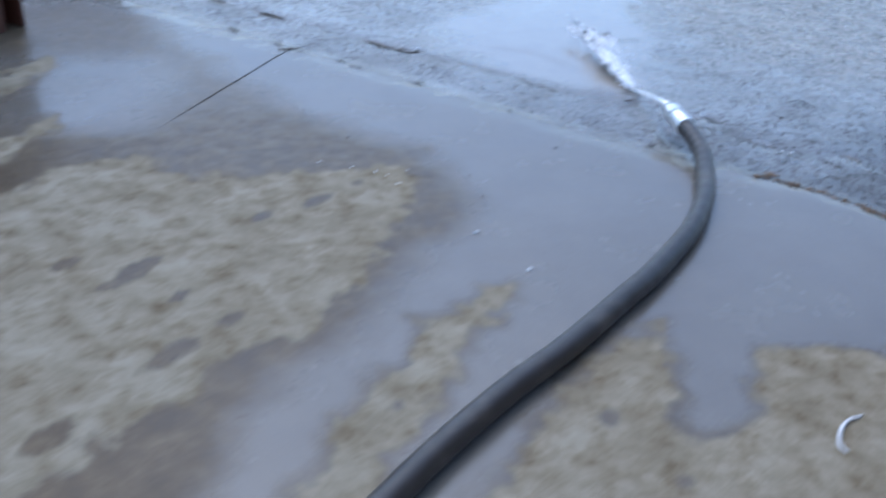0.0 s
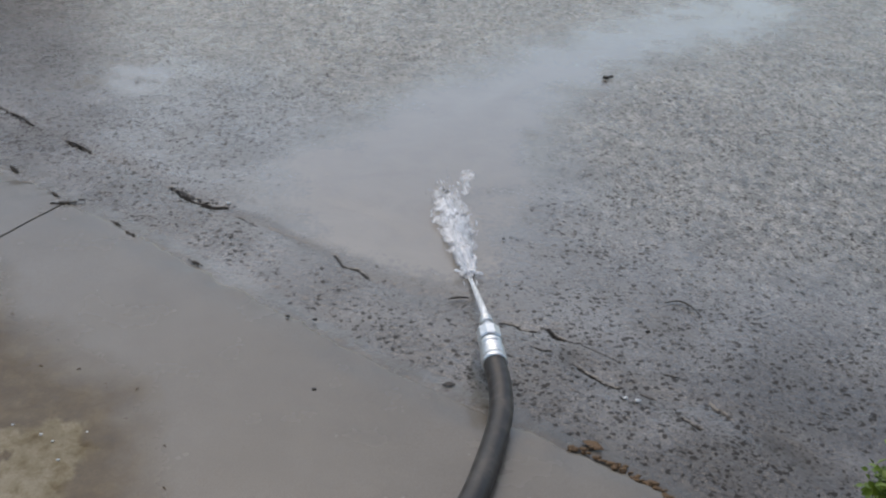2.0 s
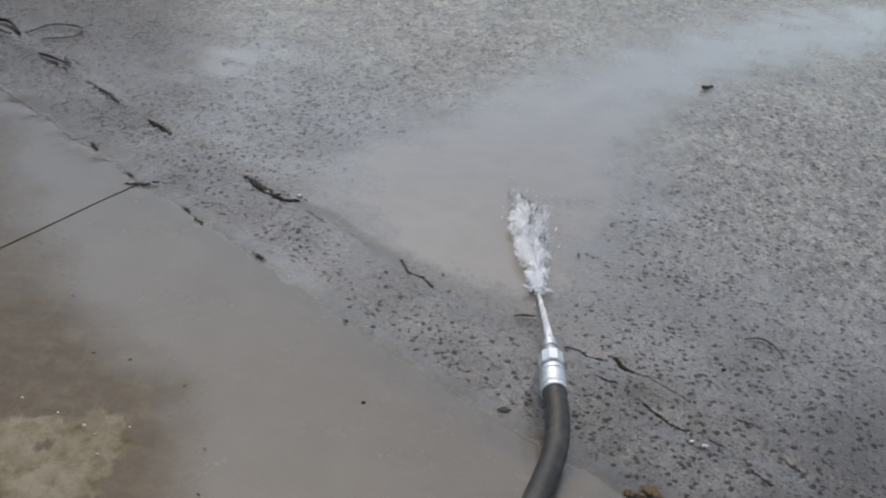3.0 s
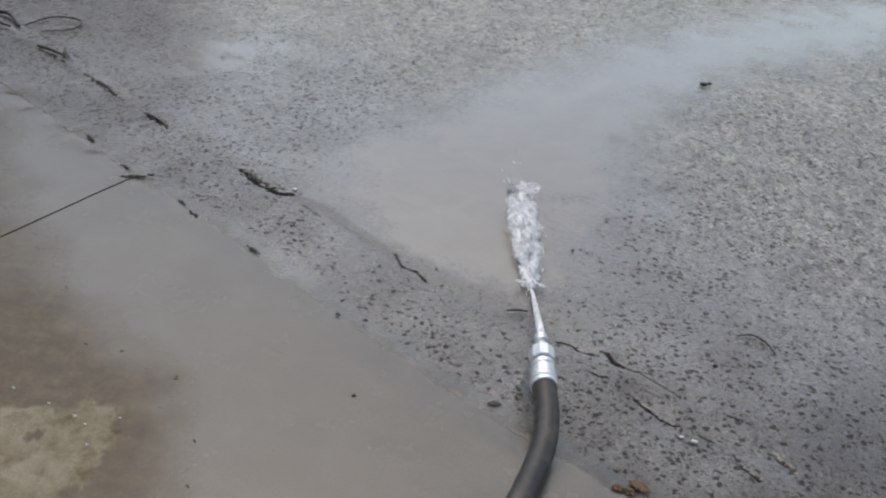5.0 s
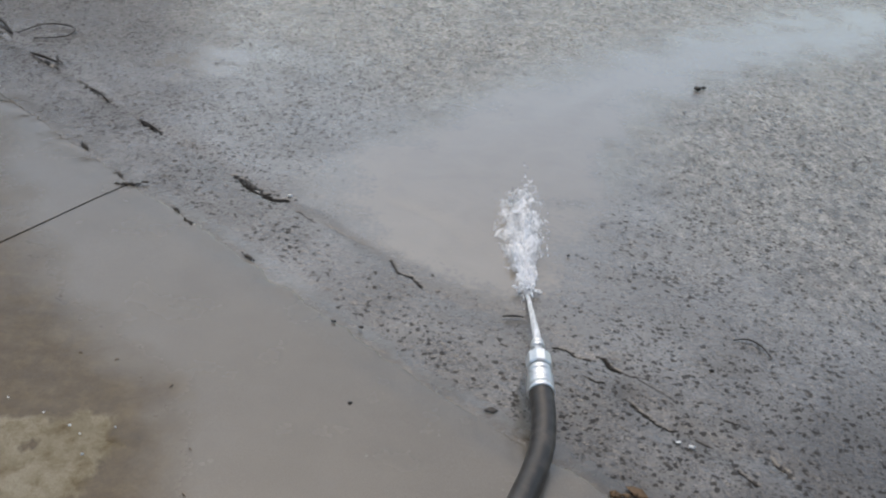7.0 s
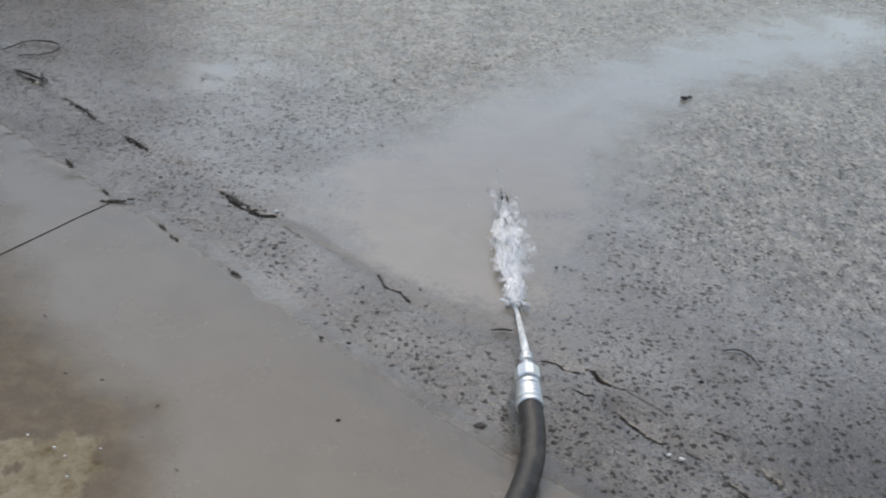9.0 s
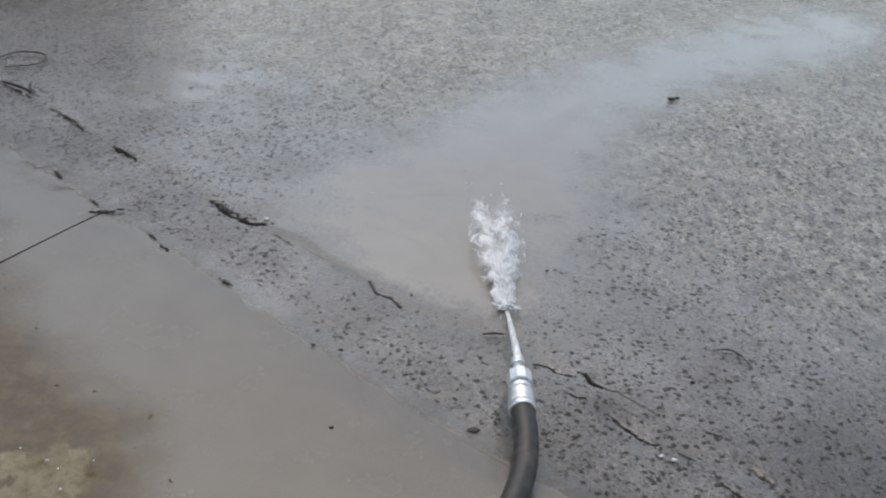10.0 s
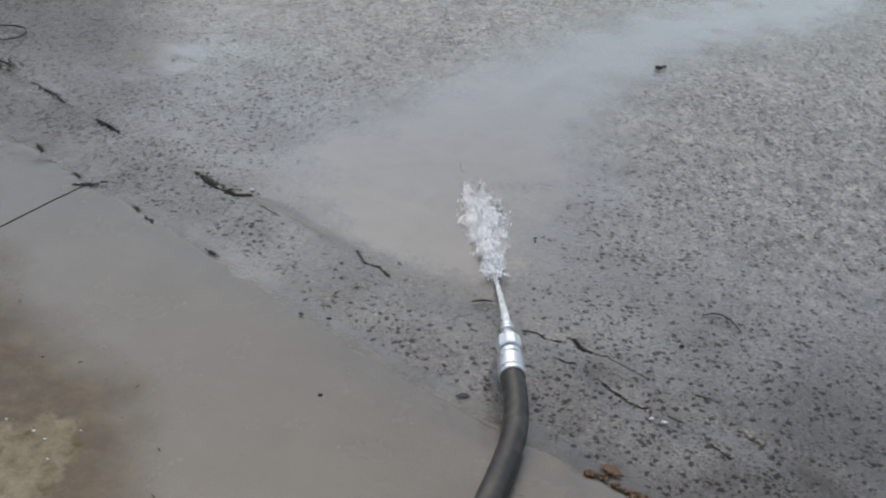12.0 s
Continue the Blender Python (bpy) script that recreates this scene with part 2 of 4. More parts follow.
def paint_material(name, c, worn):
    s = Shade(name)
    col = s.mix(s.noise(6, 5, 0.65), tuple(v * 0.75 for v in c), tuple(v * 1.15 for v in c))
    col = s.mix(s.math("MULTIPLY", s.ramp(s.noise(45, 6, 0.75), (0.56, 0.0), (0.66, 1.0)), worn), col, (0.11, 0.05, 0.025))
    return s.set(color=col, rough=s.ramp(s.noise(30, 4, 0.6), (0.3, 0.35), (0.7, 0.6)), normal=s.bump(s.noise(90, 4, 0.7), 0.2, 0.002))


def plain_material(name, c1, c2, scale, rough, bumpy=0.3, depth=0.002):
    s = Shade(name)
    return s.set(color=s.mix(s.noise(scale, 5, 0.7), c1, c2), rough=rough, normal=s.bump(s.noise(scale * 3, 4, 0.7), bumpy, depth))


ASPHALT, FILM, CONCRETE = asphalt_material(), film_material(), concrete_material()
RUBBER, STEEL, JET = rubber_material(), steel_material(), jet_material()
FOAM, VEIL, THICK, CORE, DROPS = foam_material("white_water_foam", 0.97, 0.02), foam_material("thin_water_veil", 0.42, 0.05), foam_material("thick_white_water", 1.0, 0.3), dense_material(), drop_material()
# dark colour standing for shade in the coupling's grooves
GROOVE_SHADE = plain_material("dark_groove_shade", (0.02, 0.018, 0.015), (0.07, 0.062, 0.052), 120, 0.5)
RED, BROWN = paint_material("worn_red_paint", (0.115, 0.014, 0.008), 0.5), paint_material("worn_brown_paint", (0.09, 0.03, 0.015), 0.7)
LEAF = plain_material("fresh_leaf", (0.05, 0.1, 0.008), (0.16, 0.235, 0.022), 14, 0.45)
MOSS = plain_material("olive_moss", (0.04, 0.046, 0.008), (0.13, 0.13, 0.02), 40, 0.9)
DEAD = plain_material("dead_leaf", (0.05, 0.028, 0.012), (0.17, 0.095, 0.035), 60, 0.6)
TWIG = plain_material("wet_twig", (0.012, 0.01, 0.008), (0.04, 0.03, 0.022), 80, 0.5)
SOIL = plain_material("dark_soil", (0.015, 0.012, 0.009), (0.055, 0.042, 0.03), 60, 0.8, 0.6, 0.006)
JOINT_SOIL = plain_material("brown_joint_soil", (0.035, 0.027, 0.019), (0.1, 0.078, 0.055), 50, 0.8, 0.5, 0.004)
PLASTER = plain_material("damp_plaster", (0.13, 0.12, 0.105), (0.25, 0.23, 0.2), 4, 0.85)
WHITE_BIT = plain_material("white_litter", (0.6, 0.6, 0.58), (0.82, 0.82, 0.8), 90, 0.4)
CLEAR_BIT = Shade("clear_plastic").set(color=(0.8, 0.84, 0.86), rough=0.12, glass=0.6, ior=1.45)


# ---------------------------------------------------------------- number helpers
def lattice(ix, iy, seed):
    h = np.sin(ix * 127.1 + iy * 311.7 + seed * 74.7) * 43758.5453
    return h - np.floor(h)


def value_noise(x, y, seed=0):
    ix, iy = np.floor(x), np.floor(y)
    fx, fy = x - ix, y - iy
    fx, fy = fx * fx * (3 - 2 * fx), fy * fy * (3 - 2 * fy)
    a0, a1 = lattice(ix, iy, seed), lattice(ix + 1, iy, seed)
    b0, b1 = lattice(ix, iy + 1, seed), lattice(ix + 1, iy + 1, seed)
    return (a0 * (1 - fx) + a1 * fx) * (1 - fy) + (b0 * (1 - fx) + b1 * fx) * fy


def fbm(x, y, seed=0, octaves=4):
    total, amp, norm = 0.0, 1.0, 0.0
    for i in range(octaves):
        total = total + amp * value_noise(x * 2 ** i, y * 2 ** i, seed + i)
        norm += amp
        amp *= 0.55
    return total / norm


def smooth(lo, hi, x):
    t = np.clip((x - lo) / (hi - lo), 0, 1)
    return t * t * (3 - 2 * t)


def blob_cells(x, y, cell, seed, chance, small, big):
    """1 inside scattered round dents, one at most in each cell of a jittered lattice, 0 outside. chance: how many cells have one."""
    gx, gy = np.floor(x / cell), np.floor(y / cell)
    best = np.zeros_like(x)
    for dx in (-1, 0, 1):
        for dy in (-1, 0, 1):
            cx, cy = gx + dx, gy + dy
            px, py = (cx + lattice(cx, cy, seed)) * cell, (cy + lattice(cx, cy, seed + 3)) * cell
            r = small + (big - small) * lattice(cx, cy, seed + 5) ** 2
            ang = lattice(cx, cy, seed + 7) * 3.1416
            ex, ey = x - px, y - py
            long, short = ex * np.cos(ang) + ey * np.sin(ang), -ex * np.sin(ang) + ey * np.cos(ang)
            d = np.sqrt((long / 1.5) ** 2 + short ** 2)
            there = lattice(cx, cy, seed + 9) < chance
            best = np.maximum(best, np.where(there, 1 - smooth(0.45, 1.0, d / r), 0))
    return best


def inside(poly, x, y):
    """The signed distance to a closed outline: positive inside."""
    best, odd = np.full(x.shape, 1e9), np.zeros(x.shape, bool)
    for (ax, ay), (bx, by) in zip(poly, poly[1:] + poly[:1]):
        ex, ey = bx - ax, by - ay
        t = np.clip(((x - ax) * ex + (y - ay) * ey) / (ex * ex + ey * ey), 0, 1)
        best = np.minimum(best, np.hypot(x - ax - t * ex, y - ay - t * ey))
        if by != ay:
            odd ^= ((ay > y) != (by > y)) & (x < ex * (y - ay) / ey + ax)
    return np.where(odd, best, -best)


def sheet(name, px, py, pz, material, attrs=(), keep=None):
    """One mesh from a grid of places, with point attributes; keep: which grid points may carry faces."""
    rows, cols = px.shape
    ids = np.arange(rows * cols).reshape(rows, cols)
    quads = np.stack([ids[:-1, :-1], ids[:-1, 1:], ids[1:, 1:], ids[1:, :-1]], -1).reshape(-1, 4)
    if keep is not None:
        quads = quads[keep.ravel()[quads].all(1)]
    used = np.unique(quads)
    back = np.zeros(rows * cols, int)
    back[used] = np.arange(len(used))
    co = np.stack([px.ravel(), py.ravel(), pz.ravel()], -1)[used].astype(np.float32)
    quads = back[quads]
    me = bpy.data.meshes.new(name)
    me.vertices.add(len(co))
    me.vertices.foreach_set("co", co.ravel())
    me.loops.add(quads.size)
    me.loops.foreach_set("vertex_index", quads.ravel().astype(np.int32))
    me.polygons.add(len(quads))
    me.polygons.foreach_set("loop_start", np.arange(0, quads.size, 4, dtype=np.int32))
    me.polygons.foreach_set("use_smooth", np.ones(len(quads), bool))
    for key, values in attrs:
        me.attributes.new(key, "FLOAT", "POINT").data.foreach_set("value", values.ravel()[used].astype(np.float32))
    me.update(calc_edges=True)
    me.validate()
    me.materials.append(material)
    return me


def part(name, bm, material, parent=None, label="", flat=False):
    """Links a bmesh as one mesh object, under a thing or a part."""
    bmesh.ops.recalc_face_normals(bm, faces=bm.faces)
    me = bpy.data.meshes.new(name)
    for f in bm.faces:
        f.smooth = not flat
    bm.to_mesh(me)
    bm.free()
    me.materials.append(material)
    ob = new(name, me)
    if parent:
        ob.parent = parent
    if label:
        ob["label"] = label
    return ob


def lathe(profile, around=40):
    """A turned body along +y: rows of (y, radius)."""
    bm = bmesh.new()
    rings = [[bm.verts.new((r * math.cos(2 * math.pi * k / around), y, r * math.sin(2 * math.pi * k / around))) for k in range(around)] for y, r in profile]
    for r0, r1 in zip(rings, rings[1:]):
        for k in range(around):
            bm.faces.new((r0[k], r0[(k + 1) % around], r1[(k + 1) % around], r1[k]))
    bm.faces.new(rings[0])
    bm.faces.new(rings[-1])
    return bm


def spline(points, n):
    """n places along a smooth curve through the points."""
    p = [Vector(q) for q in points]
    p = [p[0] * 2 - p[1]] + p + [p[-1] * 2 - p[-2]]
    out = []
    for i in range(n):
        t = i / (n - 1) * (len(p) - 3)
        k = min(int(t), len(p) - 4)
        t -= k
        a0, b0, c0, d0 = p[k:k + 4]
        out.append(0.5 * (2 * b0 + (c0 - a0) * t + (2 * a0 - 5 * b0 + 4 * c0 - d0) * t * t + (3 * b0 - a0 - 3 * c0 + d0) * t ** 3))
    return out


def tube(places, radii, around=12, bm=None):
    bm = bm or bmesh.new()
    rings = []
    for i, c in enumerate(places):
        ahead = (places[min(i + 1, len(places) - 1)] - places[max(i - 1, 0)]).normalized()
        side = ahead.cross(Vector((0, 0, 1)))
        side = side.normalized() if side.length > 1e-4 else Vector((1, 0, 0))
        up = side.cross(ahead)
        rings.append([bm.verts.new(c + radii[i] * (side * math.cos(2 * math.pi * k / around) + up * math.sin(2 * math.pi * k / around))) for k in range(around)])
    for r0, r1 in zip(rings, rings[1:]):
        for k in range(around):
            bm.faces.new((r0[k], r0[(k + 1) % around], r1[(k + 1) % around], r1[k]))
    bm.faces.new(rings[0])
    bm.faces.new(rings[-1])
    return bm


def box(bm, x0, x1, y0, y1, z0, z1, bevel=0.0):
    v = bmesh.ops.create_cube(bm, size=1)["verts"]
    for q in v:
        q.co = Vector((x0 + (q.co.x + 0.5) * (x1 - x0), y0 + (q.co.y + 0.5) * (y1 - y0), z0 + (q.co.z + 0.5) * (z1 - z0)))
    if bevel:
        bmesh.ops.bevel(bm, geom=list({g for q in v for g in q.link_edges}), offset=bevel, segments=2, affect="EDGES", profile=0.5)
    return bm


def lump(bm, centre, size, seed, rough=0.35, subdivisions=1):
    """An uneven rounded piece in bm."""
    made = bmesh.ops.create_icosphere(bm, subdivisions=subdivisions, radius=1)["verts"]
    for q in made:
        k = 1 + rough * noise.noise(q.co * 1.3 + Vector((seed * 3.1, seed * 1.7, seed)))
        q.co = Vector(centre) + Vector((q.co.x * size[0] * k, q.co.y * size[1] * k, q.co.z * size[2] * k))
    return bm


# ---------------------------------------------------------------- the ground
# u runs along the concrete's edge, v away from it over the road
O = Vector((0.252, 2.209))
EU, EV = Vector((0.7825, -0.6226)), Vector((0.6226, 0.7825))


def to_xy(u, v):
    return O.x + u * EU.x + v * EV.x, O.y + u * EU.y + v * EV.y


def to_uv(x, y):
    return (x - O.x) * EU.x + (y - O.y) * EU.y, (x - O.x) * EV.x + (y - O.y) * EV.y


EDGE_U = [-9.0, -1.7, -1.2, -0.94, -0.72, -0.44, -0.2, 0.33, 0.6, 0.75, 0.85, 0.95]
EDGE_V = [0.01, 0.016, 0.02, 0.004, 0.01, 0.012, 0.0, 0.004, 0.024, 0.033, 0.02, -0.004]


def edge_v(u):
    """Where the concrete ends, a little ragged."""
    return np.interp(u, EDGE_U, EDGE_V) + 0.026 * (fbm(u * 9, u * 0 + 2.3, 4) - 0.5) + 0.016 * (fbm(u * 45, u * 0 + 7.1, 9, 4) - 0.5)


CRACK_U = [-2.3, -1.72, -1.19, -0.8, -0.63, -0.43, -0.21, -0.1, 0.04, 0.14, 0.283, 0.346, 0.361, 0.408, 0.46, 0.49, 0.573, 0.7, 0.76, 0.795, 1.0]
CRACK_V = [0.26, 0.268, 0.249, 0.257, 0.251, 0.276, 0.281, 0.25, 0.281, 0.33, 0.322, 0.333, 0.354, 0.341, 0.29, 0.27, 0.266, 0.31, 0.345, 0.329, 0.3]
CRACK_OPEN = [(-2.05, -1.85, 0.8), (-1.73, -1.5, 0.8), (-1.33, -1.17, 0.9), (-0.84, -0.7, 1.0), (-0.58, -0.3, 0.1), (0.75, 0.8, 0.6)]
# open cracks past the gutter: their course, half their width, how far they gape
FISSURES = [
    ([(0.645, 2.288), (0.674, 2.284), (0.697, 2.264), (0.726, 2.257)], 0.0042, 0.8),
    ([(0.753, 2.268), (0.764, 2.240), (0.783, 2.228)], 0.0062, 1.0),
    ([(0.783, 2.228), (0.816, 2.217), (0.86, 2.177), (0.895, 2.149)], 0.0026, 0.3),
    ([(0.700, 2.20), (0.728, 2.185), (0.750, 2.180)], 0.0032, 0.5),
    ([(0.787, 2.137), (0.802, 2.121), (0.818, 2.101), (0.841, 2.076), (0.863, 2.060), (0.882, 2.058)], 0.0038, 0.9),
    ([(0.919, 2.038), (0.944, 2.024)], 0.0035, 0.6),
    ([(0.985, 2.110), (1.006, 2.100)], 0.0045, 0.7),
    ([(0.986, 1.965), (1.012, 1.93)], 0.004, 0.7),
    ([(0.248, 2.574), (0.262, 2.545), (0.272, 2.521), (0.308, 2.504), (0.322, 2.485), (0.336, 2.464)], 0.0038, 0.85),
    ([(-0.215, 2.905), (-0.19, 2.872), (-0.168, 2.85), (-0.139, 2.832), (-0.116, 2.84)], 0.0062, 1.0),
    ([(-0.128, 2.824), (-0.106, 2.812), (-0.087, 2.810), (-0.064, 2.814)], 0.0105, 1.0),
    ([(-0.02, 2.76), (0.01, 2.735), (0.03, 2.712)], 0.0032, 0.5),
]
WET_STRIP = [(-0.055, 2.795), (0.025, 2.765), (0.11, 2.685), (0.19, 2.607), (0.25, 2.56)]
WATER = [(-0.06, 2.84), (0.04, 3.12), (0.18, 3.39), (0.49, 3.87), (0.85, 4.4), (1.54, 5.12), (1.95, 5.5), (2.3, 5.8), (2.52, 5.75), (2.55, 5.45),
         (2.19, 4.92), (1.4, 4.31), (1.12, 3.96), (0.94, 3.53), (0.77, 2.92), (0.67, 2.65), (0.56, 2.44), (0.33, 2.48), (0.2, 2.64), (0.09, 2.69)]


def off_line(line, x, y):
    """The distance to an open course of points."""
    best = np.full(x.shape, 1e9)
    for (ax, ay), (bx, by) in zip(line, line[1:]):
        ex, ey = bx - ax, by - ay
        t = np.clip(((x - ax) * ex + (y - ay) * ey) / (ex * ex + ey * ey), 0, 1)
        best = np.minimum(best, np.hypot(x - ax - t * ex, y - ay - t * ey))
    return best


def spread(near0, near1, step, growth, far):
    """Places along an axis: even between near0 and near1, then wider and wider apart, out to far."""
    mid = list(np.arange(near0, near1, step))
    lo, hi, d = [near0], [mid[-1]], step
    while hi[-1] < far:
        d *= growth
        lo.append(lo[-1] - d)
        hi.append(hi[-1] + d)
    return np.array(lo[:0:-1] + mid + hi[1:])


def water_depth(x, y):
    """How far the water covers the stones: 0 outside its sheet, 1 where it covers all."""
    far = 0.36 + 0.16 * smooth(3.3, 4.6, y)
    sd = inside(WATER, x, y) + 0.08 + 0.12 * smooth(3.5, 4.5, y) + far * 1.0 * (fbm(x * 7, y * 7, 81) - 0.5)
    u, v = to_uv(x, y)
    puddle = 0.5 * smooth(1.0, 0.2, np.hypot((u + 1.66) / 0.2, (v - 0.78) / 0.34) + 2.2 * (fbm(x * 11, y * 11, 85) - 0.5))
    thin = 1 - 0.5 * smooth(3.5, 4.5, y + 0.4 * (fbm(x * 4, y * 4, 84) - 0.5))
    return np.maximum(puddle, smooth(-0.15, 1.0, sd / far) * thin) * smooth(0.272, 0.35, v + 0.03 * (fbm(x * 20, y * 20, 82) - 0.5))


def still_water(x, y):
    """How far inside the standing part of the water a place lies."""
    return inside(WATER, x, y) - 0.6 * smooth(4.0, 4.7, y)


def road():
    us = spread(-1.75, 1.25, 0.0038, 1.06, 400)
    near = list(np.arange(-0.06, 1.0, 0.0038))
    d, vs = 0.0038, near
    while vs[-1] < 3.2:
        d = min(d * 1.012, 0.012)
        vs.append(vs[-1] + d)
    while vs[-1] < 400:
        d *= 1.12
        vs.append(vs[-1] + d)
    back = [-0.1, -0.2, -0.5, -1.2, -3, -8, -25, -80, -400]
    vs = np.array(back[::-1] + vs)
    u, v = np.meshgrid(us, vs)
    x, y = to_xy(u, v)
    water = smooth(-0.05, 0.05, inside(WATER, x, y) + 0.09 * (fbm(x * 9, y * 9, 31) - 0.5))
    calm = smooth(-0.3, 0.12, inside(WATER, x, y) + 0.2 * (fbm(x * 7, y * 7, 32) - 0.5))
    gutter = smooth(0.36, 0.24, v)
    lower = smooth(0.1, 0.7, u) * smooth(1.0, 0.3, v)
    # dents where stones have come out, most of them along the gutter
    crowd = np.clip(0.25 * gutter + 0.15 * lower + 0.14, 0, 0.5) * (0.15 + smooth(0.32, 0.62, fbm(x * 6, y * 6, 12))) * 1.35 * smooth(0.0, 0.07, v - edge_v(u))
    dent = blob_cells(x, y, 0.0155, 3, 0.46 * crowd * (1 - 0.9 * water), 0.0028, 0.0058)
    dent = np.maximum(dent, blob_cells(x, y, 0.034, 21, crowd * 0.16 * (1 - 0.9 * water), 0.004, 0.0085))
    close = smooth(1.25, 0.9, v) * smooth(1.45, 1.2, np.abs(u + 0.25))
    dent = dent * close
    stones = value_noise(x * 140, y * 140, 41) - 0.5
    z = 0.006 * (fbm(x * 2.2, y * 2.2, 5) - 0.5) * (1 - water) + 0.0012 * stones * close * (1 - water) * (1 - dent) - 0.0012 * dent
    # the crack along the gutter
    line = np.interp(u, CRACK_U, CRACK_V) + 0.022 * (fbm(u * 13, u * 0 + 1.7, 14) - 0.5) + 0.024 * (fbm(u * 60, u * 0 + 4.1, 15, 3) - 0.5)
    off = np.abs(v - line)
    open_ = np.zeros_like(u)
    for c0, c1, strong in CRACK_OPEN:
        open_ = np.maximum(open_, strong * smooth(c0 - 0.02, c0 + 0.03, u) * smooth(c1 + 0.02, c1 - 0.03, u))
    open_ = open_ * np.maximum(smooth(0.2, 0.5, fbm(u * 16, u * 0 + 3.3, 17, 2)), 0.8 * smooth(0.1, 0.2, u))
    wide = (0.0025 + 0.0045 * open_) * (0.5 + fbm(u * 50, u * 0 + 9.1, 18, 2))
    crack = smooth(1.0, 0.4, off / wide) * open_
    groove = smooth(0.06, 0.0, off) * smooth(1.2, 0.8, u)
    jx, jy = x + 0.011 * (fbm(x * 55, y * 55, 53, 3) - 0.5), y + 0.011 * (fbm(x * 55, y * 55, 54, 3) - 0.5)
    gape = np.zeros_like(u)
    for course, half, strong in FISSURES:
        gape = np.maximum(gape, strong * smooth(1.15, 0.45, off_line(course, jx, jy) / (half * (0.6 + 0.8 * fbm(x * 40, y * 40, 55, 2)))))
    strip = smooth(0.03, 0.012, off_line(WET_STRIP, jx, jy))
    # a shallow hollow added with dark colour, for the shade under the raised end of the hose
    hose_shade = smooth(1.1, 0.3, np.hypot((x - 0.597) / 0.03, (y - 2.115) / 0.1) + 0.5 * (fbm(x * 30, y * 30, 56) - 0.5)) * smooth(0.0, 0.02, v - edge_v(u))
    z = z - 0.002 * groove * (1 - water) - 0.014 * crack - 0.002 * gape - 0.006 * hose_shade - 0.004 * smooth(0.22, 0.3, still_water(x, y))
    # crumbs heaped against the concrete
    z = z + 0.005 * smooth(0.06, 0.0, v - edge_v(u)) * (0.3 + fbm(x * 14, y * 14, 61))
    z = np.where(v < edge_v(u) - 0.03, -0.03, z)
    # dents and cracks are shallow; dark colour stands for the shade inside
    pit_dark = np.clip(0.4 * smooth(0, 0.07, dent) * (0.5 + 0.5 * fbm(x * 40, y * 40, 2, 2)) + smooth(0.0, 0.35, crack) + smooth(0.0, 0.32, gape) + 0.3 * hose_shade
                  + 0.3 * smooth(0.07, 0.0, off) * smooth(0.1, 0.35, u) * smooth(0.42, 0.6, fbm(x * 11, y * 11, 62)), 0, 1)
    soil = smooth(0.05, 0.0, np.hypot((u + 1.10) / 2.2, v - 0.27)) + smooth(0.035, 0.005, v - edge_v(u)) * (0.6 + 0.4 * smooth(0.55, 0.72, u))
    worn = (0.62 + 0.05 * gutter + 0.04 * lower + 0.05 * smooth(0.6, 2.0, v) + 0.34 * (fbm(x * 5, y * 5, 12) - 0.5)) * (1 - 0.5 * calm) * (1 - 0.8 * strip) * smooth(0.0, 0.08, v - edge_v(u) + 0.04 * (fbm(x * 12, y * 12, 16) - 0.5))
    warm = smooth(0.9, 0.25, np.hypot((u - 0.05) / 1.1, (v - 0.6) / 0.9) + 0.4 * (fbm(x * 4, y * 4, 73) - 0.5))
    silt = np.clip(water + 0.45 * warm + 0.5 * smooth(0.45, 0.7, fbm(x * 1.7, y * 1.7, 71)) * smooth(0.15, 0.5, v) + 0.9 * smooth(0.1, 0.015, v - edge_v(u) + 0.05 * (fbm(x * 10, y * 10, 72) - 0.5)), 0, 1) * 0.9
    wet_and_shade = 0.5 * gutter * smooth(0.25, 0.55, fbm(x * 5, y * 5, 67))
    # shade at the lower right, put into the colour with less gloss
    wet_and_shade = np.maximum(wet_and_shade, smooth(0.12, 0.6, u) * smooth(0.95, 0.3, v) * smooth(0.2, 0.5, fbm(x * 3.5, y * 3.5, 66)))
    wet_and_shade = np.maximum(wet_and_shade, 0.75 * strip)
    ob = new("road", sheet("road", x, y, z, ASPHALT, (("wet_and_shade", wet_and_shade), ("pit_dark", pit_dark), ("silt", silt), ("soil", soil), ("worn", worn), ("film", water_depth(x, y)), ("coarse", smooth(0.5, 1.7, v + 0.7 * (fbm(x * 3, y * 3, 19) - 0.5)) * (1 - 0.8 * calm)))))
    return tagged(ob, "wet grey worn asphalt road with dents and a crack", "road", kind="structure")


def shallow_water():
    xs, ys = np.arange(-0.3, 2.2, 0.01), np.arange(2.3, 5.0, 0.01)
    x, y = np.meshgrid(xs, ys)
    deep = still_water(x, y)
    z = 0.0002 + 0.0014 * smooth(0.2, 0.26, deep)
    ob = new("water", sheet("water", x, y, z, FILM, keep=deep > 0.2))
    return tagged(ob, "murky shallow water spreading over the asphalt", "water", kind="structure")


